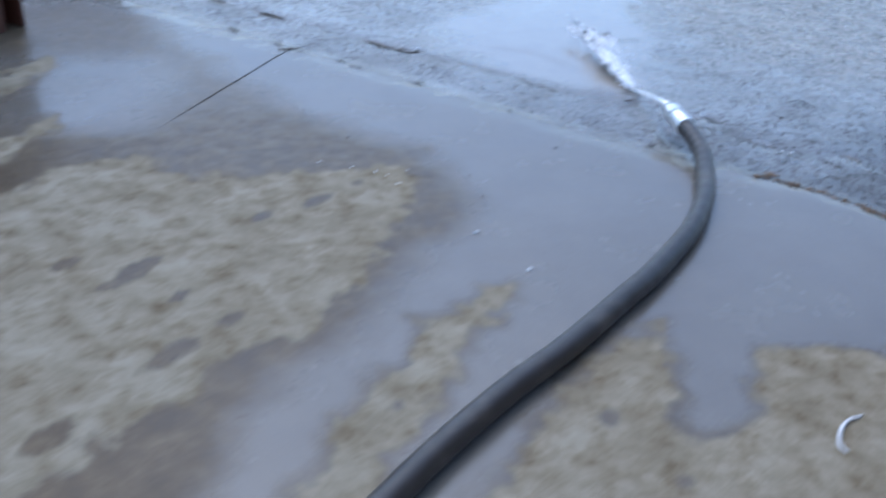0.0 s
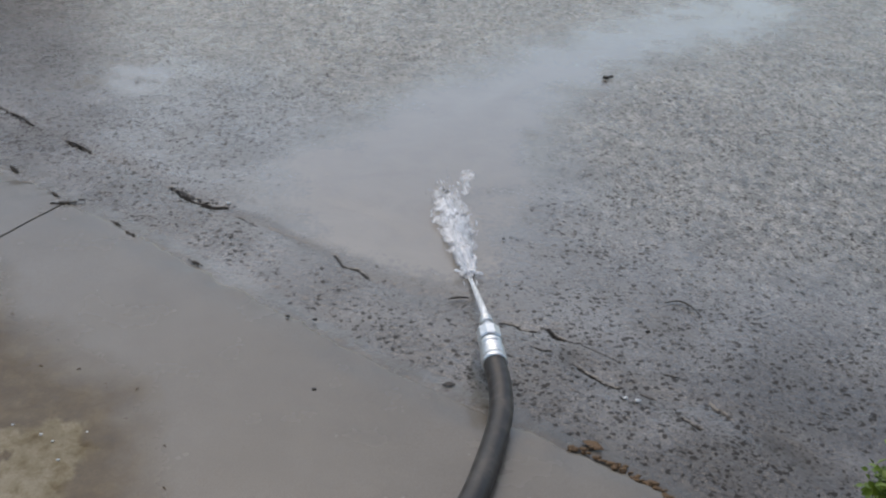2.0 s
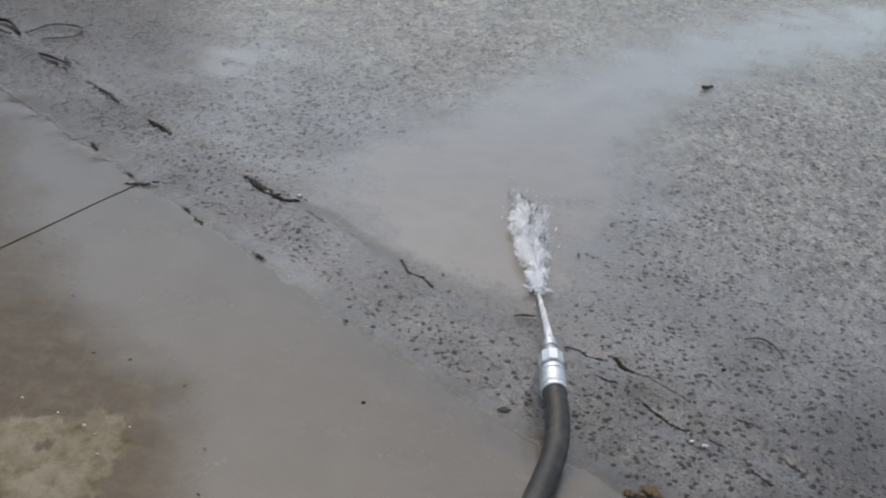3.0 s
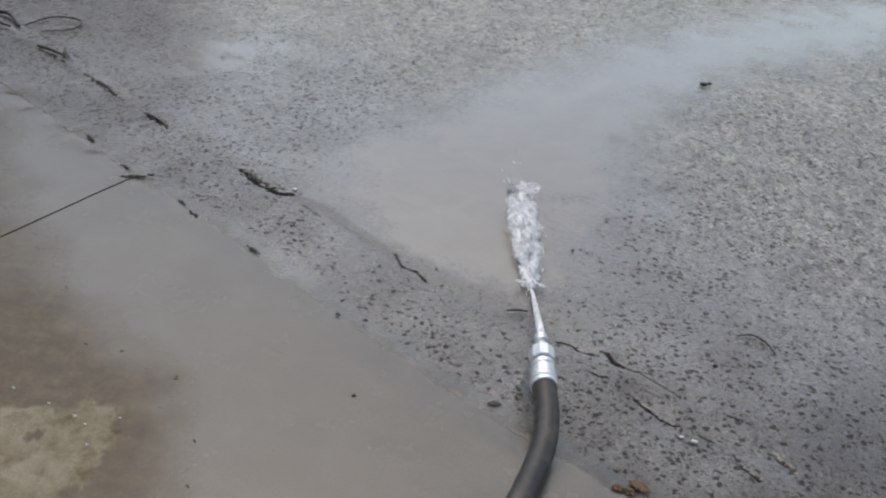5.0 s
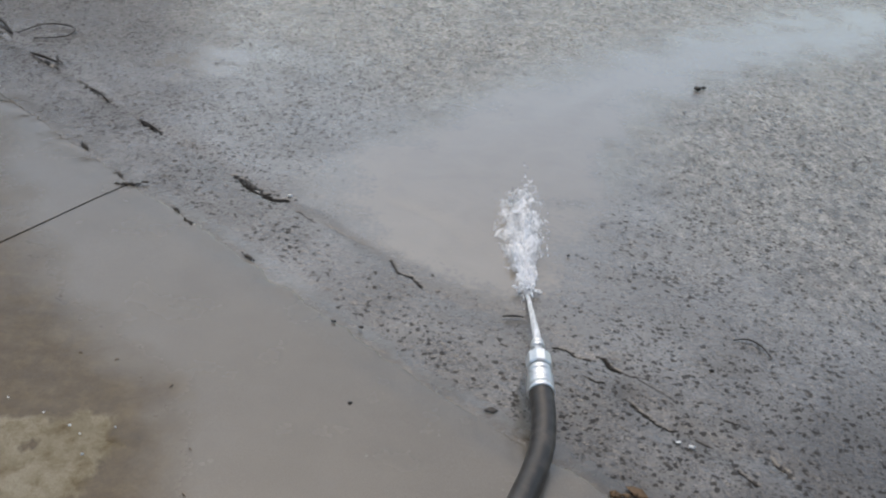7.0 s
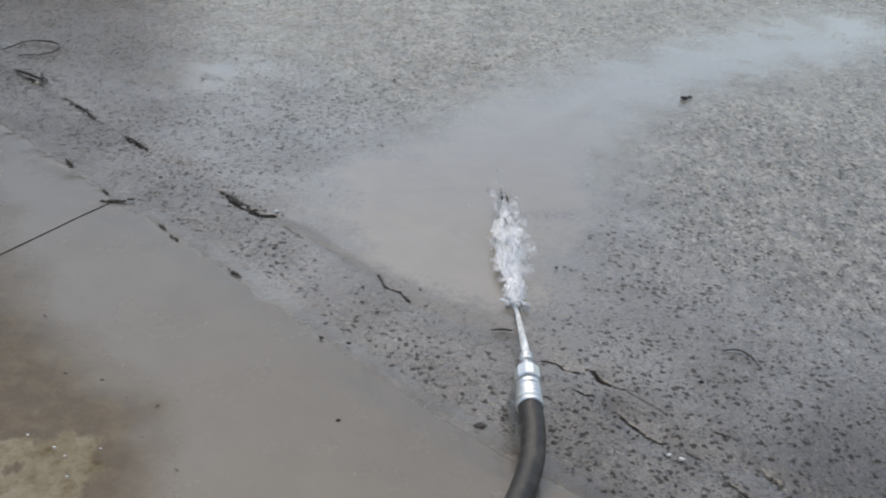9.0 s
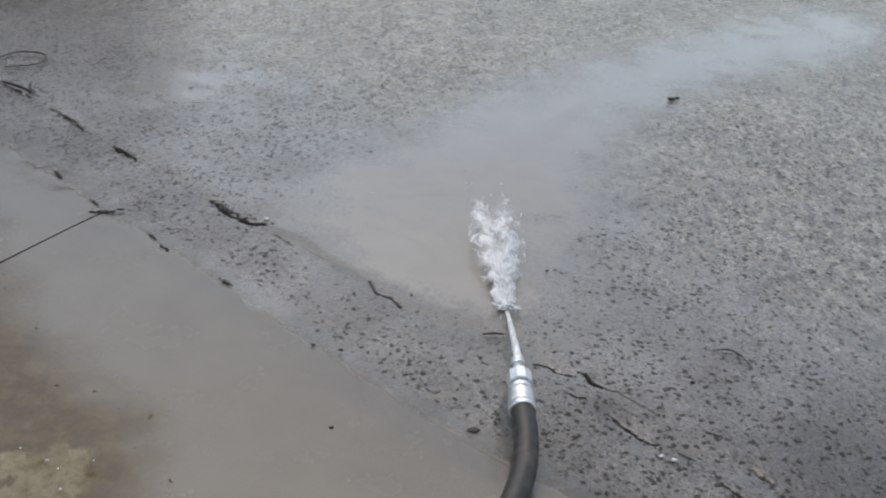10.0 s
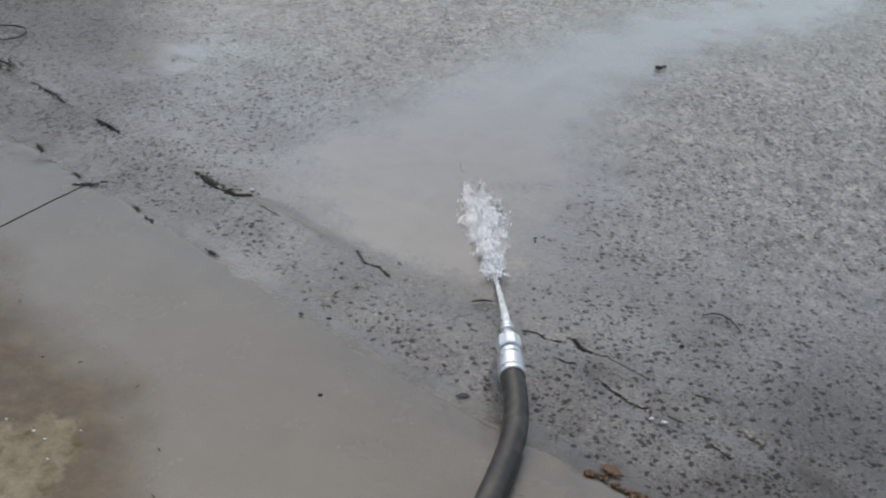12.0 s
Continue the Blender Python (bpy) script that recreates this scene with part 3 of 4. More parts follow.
DRY = [
    [(-1.067, 1.70), (-0.985, 1.847), (-0.869, 1.914), (-0.731, 1.885), (-0.674, 1.80), (-0.56, 1.83), (-0.458, 1.85), (-0.38, 1.868), (-0.266, 1.872), (-0.19, 1.885), (-0.145, 1.82), (-0.134, 1.70), (-0.205, 1.56),
     (-0.212, 1.45), (-0.27, 1.34), (-0.33, 1.275), (-0.41, 1.174), (-0.515, 1.077), (-0.588, 0.976), (-0.674, 0.887), (-0.79, 0.787), (-1.2, 0.5), (-1.7, 1.1)],
    [(0.03, 1.36), (-0.07, 1.25), (-0.14, 1.20), (-0.22, 1.07), (-0.284, 0.967), (-0.328, 0.863), (-0.367, 0.771), (-0.48, 0.5), (-0.35, 0.45), (-0.263, 0.767), (-0.236, 0.823), (-0.171, 0.993), (-0.11, 1.08), (-0.075, 1.16)],
    [(0.192, 1.129), (0.30, 1.215), (0.285, 1.09), (0.245, 0.982), (0.226, 0.897), (0.25, 0.856), (0.328, 0.894), (0.4, 0.978), (0.45, 1.106), (0.57, 1.128), (0.68, 1.09), (0.82, 1.12), (1.0, 1.1), (1.0, 0.3), (-0.3, 0.3), (-0.091, 0.76), (-0.022, 0.865), (0.063, 1.017)],
    [(-1.33, 2.45), (-1.205, 2.67), (-1.166, 2.54), (-1.26, 2.28)],
    [(-1.18, 1.95), (-1.074, 2.19), (-1.04, 2.10), (-1.13, 1.87)],
]
DAMP = [(-1.3, 3.3), (-1.004, 3.086), (-0.848, 2.843), (-0.648, 2.53), (-0.484, 2.327), (-0.373, 2.191), (-0.281, 2.087), (-0.15, 2.01), (-0.07, 1.885), (-0.03, 1.76), (-0.07, 1.62), (-0.11, 1.55), (-0.15, 1.45), (-0.24, 1.28),
        (-0.37, 1.12), (-0.5, 0.98), (-0.5, 0.85), (-0.62, 0.5), (-1.6, 0.3), (-2.2, 2.5)]
# bare wet spots in the dry crust: place, length, width
WET_SPOTS = [(-0.61, 1.115, 0.07, 0.028), (-0.754, 0.914, 0.06, 0.03), (-0.72, 1.39, 0.085, 0.03), (-0.862, 1.411, 0.04, 0.02), (-0.52, 1.22, 0.035, 0.02), (-0.37, 1.70, 0.05, 0.022), (-0.49, 1.62, 0.045, 0.02),
             (-0.62, 1.30, 0.03, 0.015), (-0.229, 0.966, 0.02, 0.012), (0.197, 0.783, 0.02, 0.015), (0.12, 0.93, 0.03, 0.02), (-0.28, 1.79, 0.022, 0.014)]
JOINT_U, FORK_U = -0.938, 0.955


def dryness(x, y):
    """How dry the concrete is, and how far it is brown and damp rather than flooded."""
    best = np.full(x.shape, -9.0)
    for poly in DRY:
        best = np.maximum(best, inside(poly, x, y))
    best = best + 0.11 * (fbm(x * 13, y * 13, 91) - 0.5) + 0.05 * (fbm(x * 45, y * 45, 92, 3) - 0.5)
    spots = np.zeros(x.shape)
    for cx, cy, long, wide in WET_SPOTS:
        along, across = (x - cx) * 0.6 + (y - cy) * 0.8, (y - cy) * 0.6 - (x - cx) * 0.8
        spots = np.maximum(spots, smooth(1.25, 0.6, np.hypot(along / long, across / wide) + 0.9 * (fbm(x * 30, y * 30, 95) - 0.5)))
    dry = smooth(-0.045, 0.045, best) * (1 - 0.75 * spots)
    damp = smooth(-0.11, 0.09, inside(DAMP, x, y) + 0.15 * (fbm(x * 5, y * 5, 93) - 0.5))
    away = smooth(-0.68, -0.95, x) * smooth(1.95, 2.15, y) * smooth(2.8, 2.55, y)
    return dry, np.maximum(damp * (1 - 0.35 * smooth(1.95, 2.35, y)) * (1 - 0.75 * away), 0.65 * smooth(-0.06, 0.01, best + 0.06 * (fbm(x * 8, y * 8, 96) - 0.5)))


def slab_top(x, y, w, top):
    z = top + 0.004 * (fbm(x * 2.5, y * 2.5, 103) - 0.5) + 0.0008 * (fbm(x * 60, y * 60, 104) - 0.5)
    return z - 0.005 * smooth(0.012, 0.0, w) - 0.010 * smooth(0.11, 0.0, w) * fbm(x * 16, y * 16, 106)


def slab(name, u0, u1, lean0, lean1, edge, top, deep, label):
    """A concrete bay: it starts at the edge and runs back under the camera. lean: the bearing of its two sides."""
    n = max(int((u1 - u0) / 0.009), 8)
    rim_s = np.array([0.0, 0.0001, 0.0016, 0.004]) / (u1 - u0)
    s = np.concatenate([rim_s, np.linspace(0, 1, n)[1:-1], 1 - rim_s[::-1]])
    w = np.concatenate([[0, 0.0, 0.004, 0.010], np.arange(0.018, deep[0], 0.0095), np.linspace(deep[0], deep[1], 12)[1:]])
    ss, ww = np.meshgrid(s, w)
    uu = u0 + (u1 - u0) * ss
    ex, ey = to_xy(uu, edge(uu))
    ang = lean0 + (lean1 - lean0) * ss
    side = (0.002 + 0.022 * smooth(0.5, 0.95, uu)) * (fbm(ww * 14, ss * 0, 101, 5) - 0.5)
    x, y = ex + ww * np.cos(ang) + side, ey + ww * np.sin(ang)
    # the joint closes away from the road
    x = x + 0.0036 * smooth(0.45, 0.8, ww) * (np.where(np.abs(uu - JOINT_U) < 0.005, np.sign(JOINT_U - uu), 0.0))
    z = slab_top(x, y, ww, top)
    z[0] = -0.04
    z[:, 0] = z[:, -1] = -0.04
    x[:, 0], y[:, 0], x[:, -1], y[:, -1] = x[:, 1], y[:, 1], x[:, -2], y[:, -2]
    dry, damp = dryness(x, y)
    ob = new(name, sheet(name, x, y, z, CONCRETE, (("dry", dry), ("damp", damp))))
    ob.data.set_sharp_from_angle(angle=radians(38))
    return tagged(ob, label, "pavement", kind="structure")


def joint_fill(name, at, lean, length, edge, label):
    """Dark soil that has filled the gap between two bays."""
    w = np.concatenate([[0.003], np.linspace(0.02, length, 160)])
    ww, side = np.meshgrid(w, np.array([-0.014, 0.0, 0.014]), indexing="ij")
    ex, ey = to_xy(at, float(edge(np.array([at]))[0]))
    x, y = ex + ww * math.cos(lean) - side * math.sin(lean), ey + ww * math.sin(lean) + side * math.cos(lean)
    z = slab_top(x, y, ww, 0.011) - 0.0035 + 0.001 * (fbm(x * 60, y * 60, 111) - 0.5)
    return tagged(new(name, sheet(name, x, y, z, JOINT_SOIL)), label, "joint", kind="structure")


def broken_edge(u):
    return np.interp(u, [0.955, 1.01, 1.1, 1.6, 3.0], [-0.004, 0.062, 0.078, 0.10, 0.1]) + 0.01 * (fbm(u * 30, u * 0, 8) - 0.5)


road()
shallow_water()
LEAN = math.atan2(-0.911, -0.412)
slab("pavement_1", JOINT_U + 0.004, FORK_U - 0.0025, LEAN, math.atan2(-0.95, 0.3), edge_v, 0.012, (2.5, 7.0), "wet grey concrete bay with dry sandy patches")
slab("pavement_2", -6.0, JOINT_U - 0.0038, LEAN, LEAN, edge_v, 0.011, (2.3, 7.0), "wet grey concrete bay beyond the joint")
slab("pavement_3", FORK_U + 0.002, 4.0, math.atan2(-0.95, 0.3), math.atan2(-0.95, 0.3), broken_edge, 0.014, (1.2, 6.0), "broken wet corner of the concrete paving")
joint_fill("trim_1", JOINT_U, LEAN, 2.6, edge_v, "dark soil in the joint between concrete bays")
joint_fill("trim_2", FORK_U, math.atan2(-0.95, 0.3), 0.8, edge_v, "dark soil in the crack across the paving")


# ---------------------------------------------------------------- hose, coupling and jet
HOSE = [(0.607, 2.05, 0.058), (0.613, 1.98, 0.050), (0.607, 1.90, 0.042), (0.580, 1.80, 0.037), (0.533, 1.67, 0.036), (0.46, 1.535, 0.037), (0.38, 1.425, 0.037),
        (0.296, 1.322, 0.037), (0.21, 1.23, 0.037), (0.075, 1.085, 0.037), (-0.043, 0.973, 0.037), (-0.148, 0.86, 0.037), (-0.24, 0.75, 0.037), (-0.45, 0.48, 0.037),
        (-0.8, 0.0, 0.037), (-1.3, -0.7, 0.037)]
HOSE_R = 0.0235


def hose():
    thing = new("water_hose")
    thing.location = HOSE[4]
    centre = Vector(HOSE[4])
    line = [p - centre for p in spline(HOSE, 260)]
    part("tube", tube(line, [HOSE_R * (1 + 0.012 * math.sin(i * 0.9)) for i in range(len(line))], 28), RUBBER, thing)
    m = look(HOSE[0], Vector((0.6, 2.22, 0.06))) @ pose(0, 0, 0, -90)
    axis = Matrix.Translation(-centre) @ m
    coupling = part("swivel_ring", lathe([(0.053, 0.010), (0.053, 0.0185), (0.055, 0.0225), (0.0575, 0.0243), (0.067, 0.0243), (0.0695, 0.0225), (0.0715, 0.0185), (0.0715, 0.01)], 36), STEEL, thing, "silver steel swivel ring")
    rings = [(-0.004, 0.0235), (-0.004, 0.0258), (0.0, 0.0272)]
    for i in range(4):
        rings += [(0.012 + i * 0.0095, 0.0272 - 0.0003 * i), (0.0135 + i * 0.0095, 0.0252), (0.0162 + i * 0.0095, 0.0252), (0.0177 + i * 0.0095, 0.027 - 0.0003 * i)]
    ferrule = part("ferrule", lathe(rings + [(0.0485, 0.0258), (0.05, 0.022), (0.05, 0.01)], 36), STEEL, thing, "ribbed silver crimped ferrule")
    body = part("body", lathe([(0.074, 0.012), (0.074, 0.0235), (0.077, 0.0264), (0.109, 0.0264), (0.114, 0.0235), (0.120, 0.016), (0.120, 0.01)], 10), STEEL, thing, "silver faceted body of the coupling", flat=True)
    # rings added to darken the grooves as shade would
    for at, r in ((0.0515, 0.0205), (0.0728, 0.0205), (0.1552, 0.0127)):
        ring = part("seal", lathe([(at - 0.002, 0.011), (at - 0.002, r), (at + 0.002, r), (at + 0.002, 0.011)], 28), GROOVE_SHADE, thing, "dark ring added for the shade in a groove")
        ring.matrix_local = axis
    neck = part("neck", lathe([(0.119, 0.009), (0.119, 0.0145), (0.128, 0.0125), (0.142, 0.0122), (0.142, 0.009)], 28), STEEL, thing)
    nut = part("nut", lathe([(0.1415, 0.009), (0.1415, 0.0135), (0.1435, 0.015), (0.1525, 0.015), (0.154, 0.0126), (0.1555, 0.0126), (0.157, 0.0142), (0.162, 0.0138), (0.1635, 0.0115), (0.1635, 0.008)], 28), STEEL, thing, "small silver nozzle nut")
    for ob in (coupling, ferrule, body, neck, nut):
        ob.matrix_local = axis
    return tagged(thing, "thick black rubber hose with a silver coupling", "hose")


NOZZLE, LANDING = Vector((0.6015, 2.2105, 0.0605)), Vector((0.586, 2.475, 0.006))


def water_jet():
    thing = new("water_jet")
    thing.location = NOZZLE
    places, radii = [], []
    for i in range(40):
        t = i / 39
        p = (LANDING - NOZZLE) * t
        p.z = (LANDING.z - NOZZLE.z) * (0.7 * t + 0.3 * t * t)
        places.append(p)
        radii.append(0.0092 - 0.0046 * t + 0.0002 * math.sin(i * 1.1))
    part("stream", tube(places, radii, 20), JET, thing)
    return tagged(thing, "clear white stream of water from the nozzle", "water jet")


hose()
water_jet()


# ---------------------------------------------------------------- the splash, in pieces that fly
def splash_tongue(seed, length, width, arch):
    """A ragged sheet of white water that starts at its origin and reaches along +y."""
    bm = bmesh.new()
    n, k = 44, 13
    thin = bm.verts.layers.float.new("thin")
    grid = []
    for i in range(n):
        t = i / (n - 1)
        half = width * (0.16 + 0.95 * t ** 0.6) * (1 - 0.75 * max(0, t - 0.5) / 0.5)
        row = []
        for j in range(k):
            q = 2 * j / (k - 1) - 1
            w = noise.noise(Vector((t * 7 + seed, q * 2.2, seed * 0.7)))
            w2 = noise.noise(Vector((t * 21 + seed, q * 5, 3 + seed)))
            w3 = noise.noise(Vector((t * 47 + seed, q * 11, 9 + seed)))
            reach = 1 - 0.28 * abs(q) ** 1.5 + 0.22 * noise.noise(Vector((q * 4.5, seed, 1)))
            row.append(bm.verts.new((q * half * (1 + 0.4 * w) + 0.008 * w2 * t, length * t * (1 + (reach - 1) * t),
                                     0.003 + arch * math.sin(math.pi * min(1, t * 0.97)) * (1 - 0.6 * q * q) + (0.012 * w + 0.005 * w2 + 0.002 * w3) * (0.2 + t))))
            row[-1][thin] = max(abs(q) ** 3, max(0, t - 0.45) / 0.55)
        grid.append(row)
    for i in range(n - 1):
        for j in range(k - 1):
            bm.faces.new((grid[i][j], grid[i][j + 1], grid[i + 1][j + 1], grid[i + 1][j]))
    return bm


def spray_clump(seed):
    """A handful of drops and short threads of water."""
    rng = random.Random(seed)
    bm = bmesh.new()
    for i in range(11):
        c = (rng.gauss(0, 0.011), rng.gauss(0, 0.028), rng.gauss(0, 0.006))
        r = 0.0007 + 0.0017 * rng.random() ** 2
        lump(bm, c, (r, r * rng.uniform(1.5, 6), r), seed + i, 0.5)
    return bm


def splash():
    thing = new("water_splash")
    thing.matrix_world = pose(LANDING.x, LANDING.y, 0.006, 0, 0, 4.5)
    sheets = [part("splash_sheet", splash_tongue(11 + i * 7, 0.42 + 0.05 * (i % 5) + 0.05 * (i % 3), 0.05 + 0.012 * (i % 3), 0.012 + 0.012 * (i % 3)), VEIL if i in (1, 3) else FOAM, thing) for i in range(5)]
    sheets += [part("splash_sheet", splash_tongue(91 + i * 5, 0.15 + 0.075 * i, 0.03 - 0.004 * i, 0.014 + 0.008 * i), THICK, thing) for i in range(3)]
    foot = bmesh.new()
    for i in range(22):
        b = -0.6 + i * 4.34 / 21
        r = 0.010 + 0.026 * (i * 0.37 % 1)
        lump(foot, (r * math.cos(b), 0.012 + r * 0.6 * math.sin(b), 0.003 + 0.009 * (i * 0.61 % 1)), (0.002 + 0.004 * (i * 0.43 % 1), 0.003, 0.0015 + 0.002 * (i * 0.29 % 1)), i, 0.9, 2)
    tagged(part("impact_foam", foot, CORE, thing), kind="stuff")
    meshes = [tagged(part("spray_clump", spray_clump(100 + i), DROPS, thing), kind="stuff") for i in range(8)]
    clumps = list(meshes)
    for i in range(24):
        ob = meshes[i % 8].copy()
        scene.collection.objects.link(ob)
        clumps.append(ob)
    wisps = [part("wisp", splash_tongue(200 + i * 9, 0.085 + 0.02 * (i % 4), 0.022 + 0.007 * (i % 3), 0.016), FOAM, thing) for i in range(12)]
    tagged(thing, "white splashing water where the jet strikes the road", "splash")
    return sheets, clumps, wisps


SHEETS, CLUMPS, WISPS = splash()


# ---------------------------------------------------------------- gate posts, wall and plants
def gate(name, at, turn, paint, leaf, label):
    thing = new(name)
    thing.matrix_world = pose(at[0], at[1], 0.012, 0, 0, turn)
    bm = bmesh.new()
    outline = [(0, 0), (0.1, 0), (0.1, -0.11), (0, -0.11), (0, -0.098), (0.088, -0.098), (0.088, -0.012), (0.008, -0.012), (0.008, -0.03), (0, -0.03)]
    low, high = [bm.verts.new((px, py, 0)) for px, py in outline], [bm.verts.new((px, py, 2.1)) for px, py in outline]
    for k in range(len(outline)):
        l = (k + 1) % len(outline)
        bm.faces.new((low[k], low[l], high[l], high[k]))
    bm.faces.new(low)
    bm.faces.new(high)
    bmesh.ops.bevel(bm, geom=list(bm.edges), offset=0.0015, segments=1, affect="EDGES")
    part("post", bm, paint, thing, "steel channel post", flat=True)
    if leaf:
        bm = bmesh.new()
        box(bm, 0.02, 0.05, -1.35, -0.125, 0.04, 2.0, 0.004)
        panel = part("gate_leaf", bm, paint, thing)
        for k in range(5):
            bm = bmesh.new()
            box(bm, 0.0, 0.02, -1.33 + k * 0.27, -1.29 + k * 0.27, 0.04, 2.0, 0.003)
            part("stiffener", bm, paint, panel)
        bm = bmesh.new()
        box(bm, -0.003, 0.02, -1.35, -0.125, 0.04, 0.09, 0.003)
        part("bottom_rail", bm, paint, panel)
    return tagged(thing, label, "gate")


gate("gate", (1.022, 1.365), -4, RED, True, "open red painted steel gate on its channel post")
gate("gate_post", (-1.42, 2.86), 150, BROWN, False, "dark brown painted steel channel gate post")


def wall(name, x0, y0, x1, y1, thick, high=3.2):
    bm = bmesh.new()
    length = math.hypot(x1 - x0, y1 - y0)
    box(bm, 0, length, 0, thick, -0.05, high, 0.006)
    ob = part(name, bm, PLASTER)
    ob.matrix_world = pose(x0, y0, 0, 0, 0, math.degrees(math.atan2(y1 - y0, x1 - x0)))
    return tagged(ob, "plain damp plastered wall added around the yard", "wall", kind="structure")


# height raised out of view to keep sky light off the lower right
wall("wall_east", 1.13, 1.30, 4.2, -1.1, 0.16)
wall("wall_west", -4.6, 4.95, -1.56, 2.86, 0.16)
# unseen wall, added so the wet road mirrors something dark at upper left
wall("wall_north", -9.0, 7.4, -2.15, 8.4, 0.2, 1.75)


def leafy_weed(at, height, leaves, seed):
    rng = random.Random(seed)
    thing = new("weed")
    thing.location = at
    stems = bmesh.new()
    crown = bmesh.new()
    for i in range(leaves):
        a0 = rng.uniform(0, 6.283)
        lean = 0.65 * rng.random() ** 0.6
        tip = Vector((math.cos(a0) * lean * height * 0.8, math.sin(a0) * lean * height * 0.8, height * rng.uniform(0.35, 1.0)))
        if i % 6 == 0:
            tube([Vector((0, 0, -0.01)), tip * 0.5 + Vector((0, 0, 0.02)), tip], [0.0022, 0.0016, 0.0008], 5, stems)
        size = rng.uniform(0.008, 0.018)
        m = Matrix.Translation(tip + Vector((rng.gauss(0, 0.012), rng.gauss(0, 0.012), rng.gauss(0, 0.012)))) @ pose(0, 0, 0, rng.uniform(-50, 50), rng.uniform(-50, 50), rng.uniform(0, 360))
        outline = [(0, 0, 0), (0.35, 0.3, 0.08), (0.42, 0.7, 0.1), (0, 1.25, -0.1), (-0.42, 0.7, 0.1), (-0.35, 0.3, 0.08)]
        vs = [crown.verts.new(m @ (Vector(p) * size)) for p in outline]
        mid = crown.verts.new(m @ (Vector((0, 0.6, -0.04)) * size))
        for k in range(6):
            crown.faces.new((vs[k], vs[(k + 1) % 6], mid))
    part("stems", stems, LEAF, thing)
    part("leaves", crown, LEAF, thing)
    return tagged(thing, "small bright green leafy weed at the wall's foot", "weed")


def moss_clump(at, size, seed):
    rng = random.Random(seed)
    bm = bmesh.new()
    for i in range(240):
        q = (rng.gauss(0, size[0] * 0.45), rng.gauss(0, size[1] * 0.45))
        h = size[2] * max(0.1, 1 - (q[0] / size[0]) ** 2 - (q[1] / size[1]) ** 2)
        lump(bm, (q[0], q[1], h * 0.45), (0.003 + 0.005 * rng.random(), 0.003 + 0.005 * rng.random(), h * 0.55), seed + i, 0.8)
    ob = part("moss_clump", bm, MOSS)
    ob.location = at
    return tagged(ob, "low olive green moss clump at the road's edge", "moss")


leafy_weed((1.28, 1.66, 0.0), 0.125, 700, 5)
leafy_weed((1.385, 1.60, 0.0), 0.12, 560, 6)
moss_clump((1.135, 1.675, 0.0), (0.05, 0.035, 0.03), 3)
moss_clump((1.22, 1.64, 0.0), (0.06, 0.04, 0.035), 4)
bm = bmesh.new()
for i in range(420):
    grain = 0.003 + 0.008 * random.random() ** 2
    lump(bm, (random.gauss(0, 0.085), random.gauss(0, 0.03), 0.004 * random.random()), (grain, grain, grain * 0.8), i, 0.8)
soil = part("soil", bm, SOIL)
soil.matrix_world = pose(1.30, 1.60, 0.004, 0, 0, -35)
tagged(soil, "dark damp soil gathered at the wall's foot", "soil", kind="stuff")


def clod(x, y, turn, size, seed):
    rng = random.Random(seed)
    bm = bmesh.new()
    for i in range(26):
        g = size * rng.uniform(0.12, 0.3)
        lump(bm, (rng.gauss(0, size * 0.7), rng.gauss(0, size * 0.14), g * 0.3), (g * 1.4, g * 0.8, g * 0.4), seed + i, 0.8)
    ob = part("soil_clod", bm, SOIL)
    ob.matrix_world = pose(x, y, 0.007, 0, 0, turn)
    return tagged(ob, "dark crumb of soil caught at the concrete's edge", "soil", group="crumbs along the edge", kind="thing")


for i, (cx, cy, size) in enumerate([(-0.49, 2.785, 0.024), (-0.536, 2.843, 0.014), (-0.69, 2.985, 0.016), (-0.325, 2.685, 0.012), (-0.275, 2.628, 0.015), (-0.085, 2.496, 0.014)]):
    clod(cx, cy, 20 if i == 0 else -40, size, 300 + 40 * i)


# ---------------------------------------------------------------- litter on the ground
def twig(points, radius, label, material=TWIG, name="twig"):
    line = spline(points, 14)
    centre = line[7].copy()
    ob = part(name, tube([p - centre for p in line], [radius * (1 - 0.5 * abs(i - 6) / 9) for i in range(14)], 6), material)
    ob.location = centre
    return tagged(ob, label, name)


def dead_leaf(x, y, z, size, turn, seed, material=DEAD, label="curled brown dead leaf lying on the ground"):
    bm = bmesh.new()
    outline = [(-1, 0), (-0.5, 0.4), (0.2, 0.45), (0.9, 0.1), (1.1, -0.1), (0.3, -0.5), (-0.5, -0.35)]
    mid = [(bm.verts.new((0.5 * px * size, 0.5 * py * size, 0.10 * size)), bm.verts.new((0.5 * px * size, 0.5 * py * size, 0.10 * size + 0.0012))) for px, py in outline]
    rim = [(bm.verts.new((px * size, py * size, (0.05 + 0.3 * abs(noise.noise(Vector((px, py, seed))))) * size)), bm.verts.new((px * size * 0.98, py * size * 0.98, (0.05 + 0.3 * abs(noise.noise(Vector((px, py, seed))))) * size + 0.0012))) for px, py in outline]
    n = len(outline)
    for k in range(n):
        l = (k + 1) % n
        bm.faces.new((mid[k][0], mid[l][0], rim[l][0], rim[k][0]))
        bm.faces.new((mid[k][1], mid[l][1], rim[l][1], rim[k][1]))
        bm.faces.new((rim[k][0], rim[l][0], rim[l][1], rim[k][1]))
    bm.faces.new([q[0] for q in mid])
    bm.faces.new([q[1] for q in mid])
    ob = part("dead_leaf", bm, material)
    ob.matrix_world = pose(x, y, z, 0, 0, turn)
    return tagged(ob, label, "leaf")


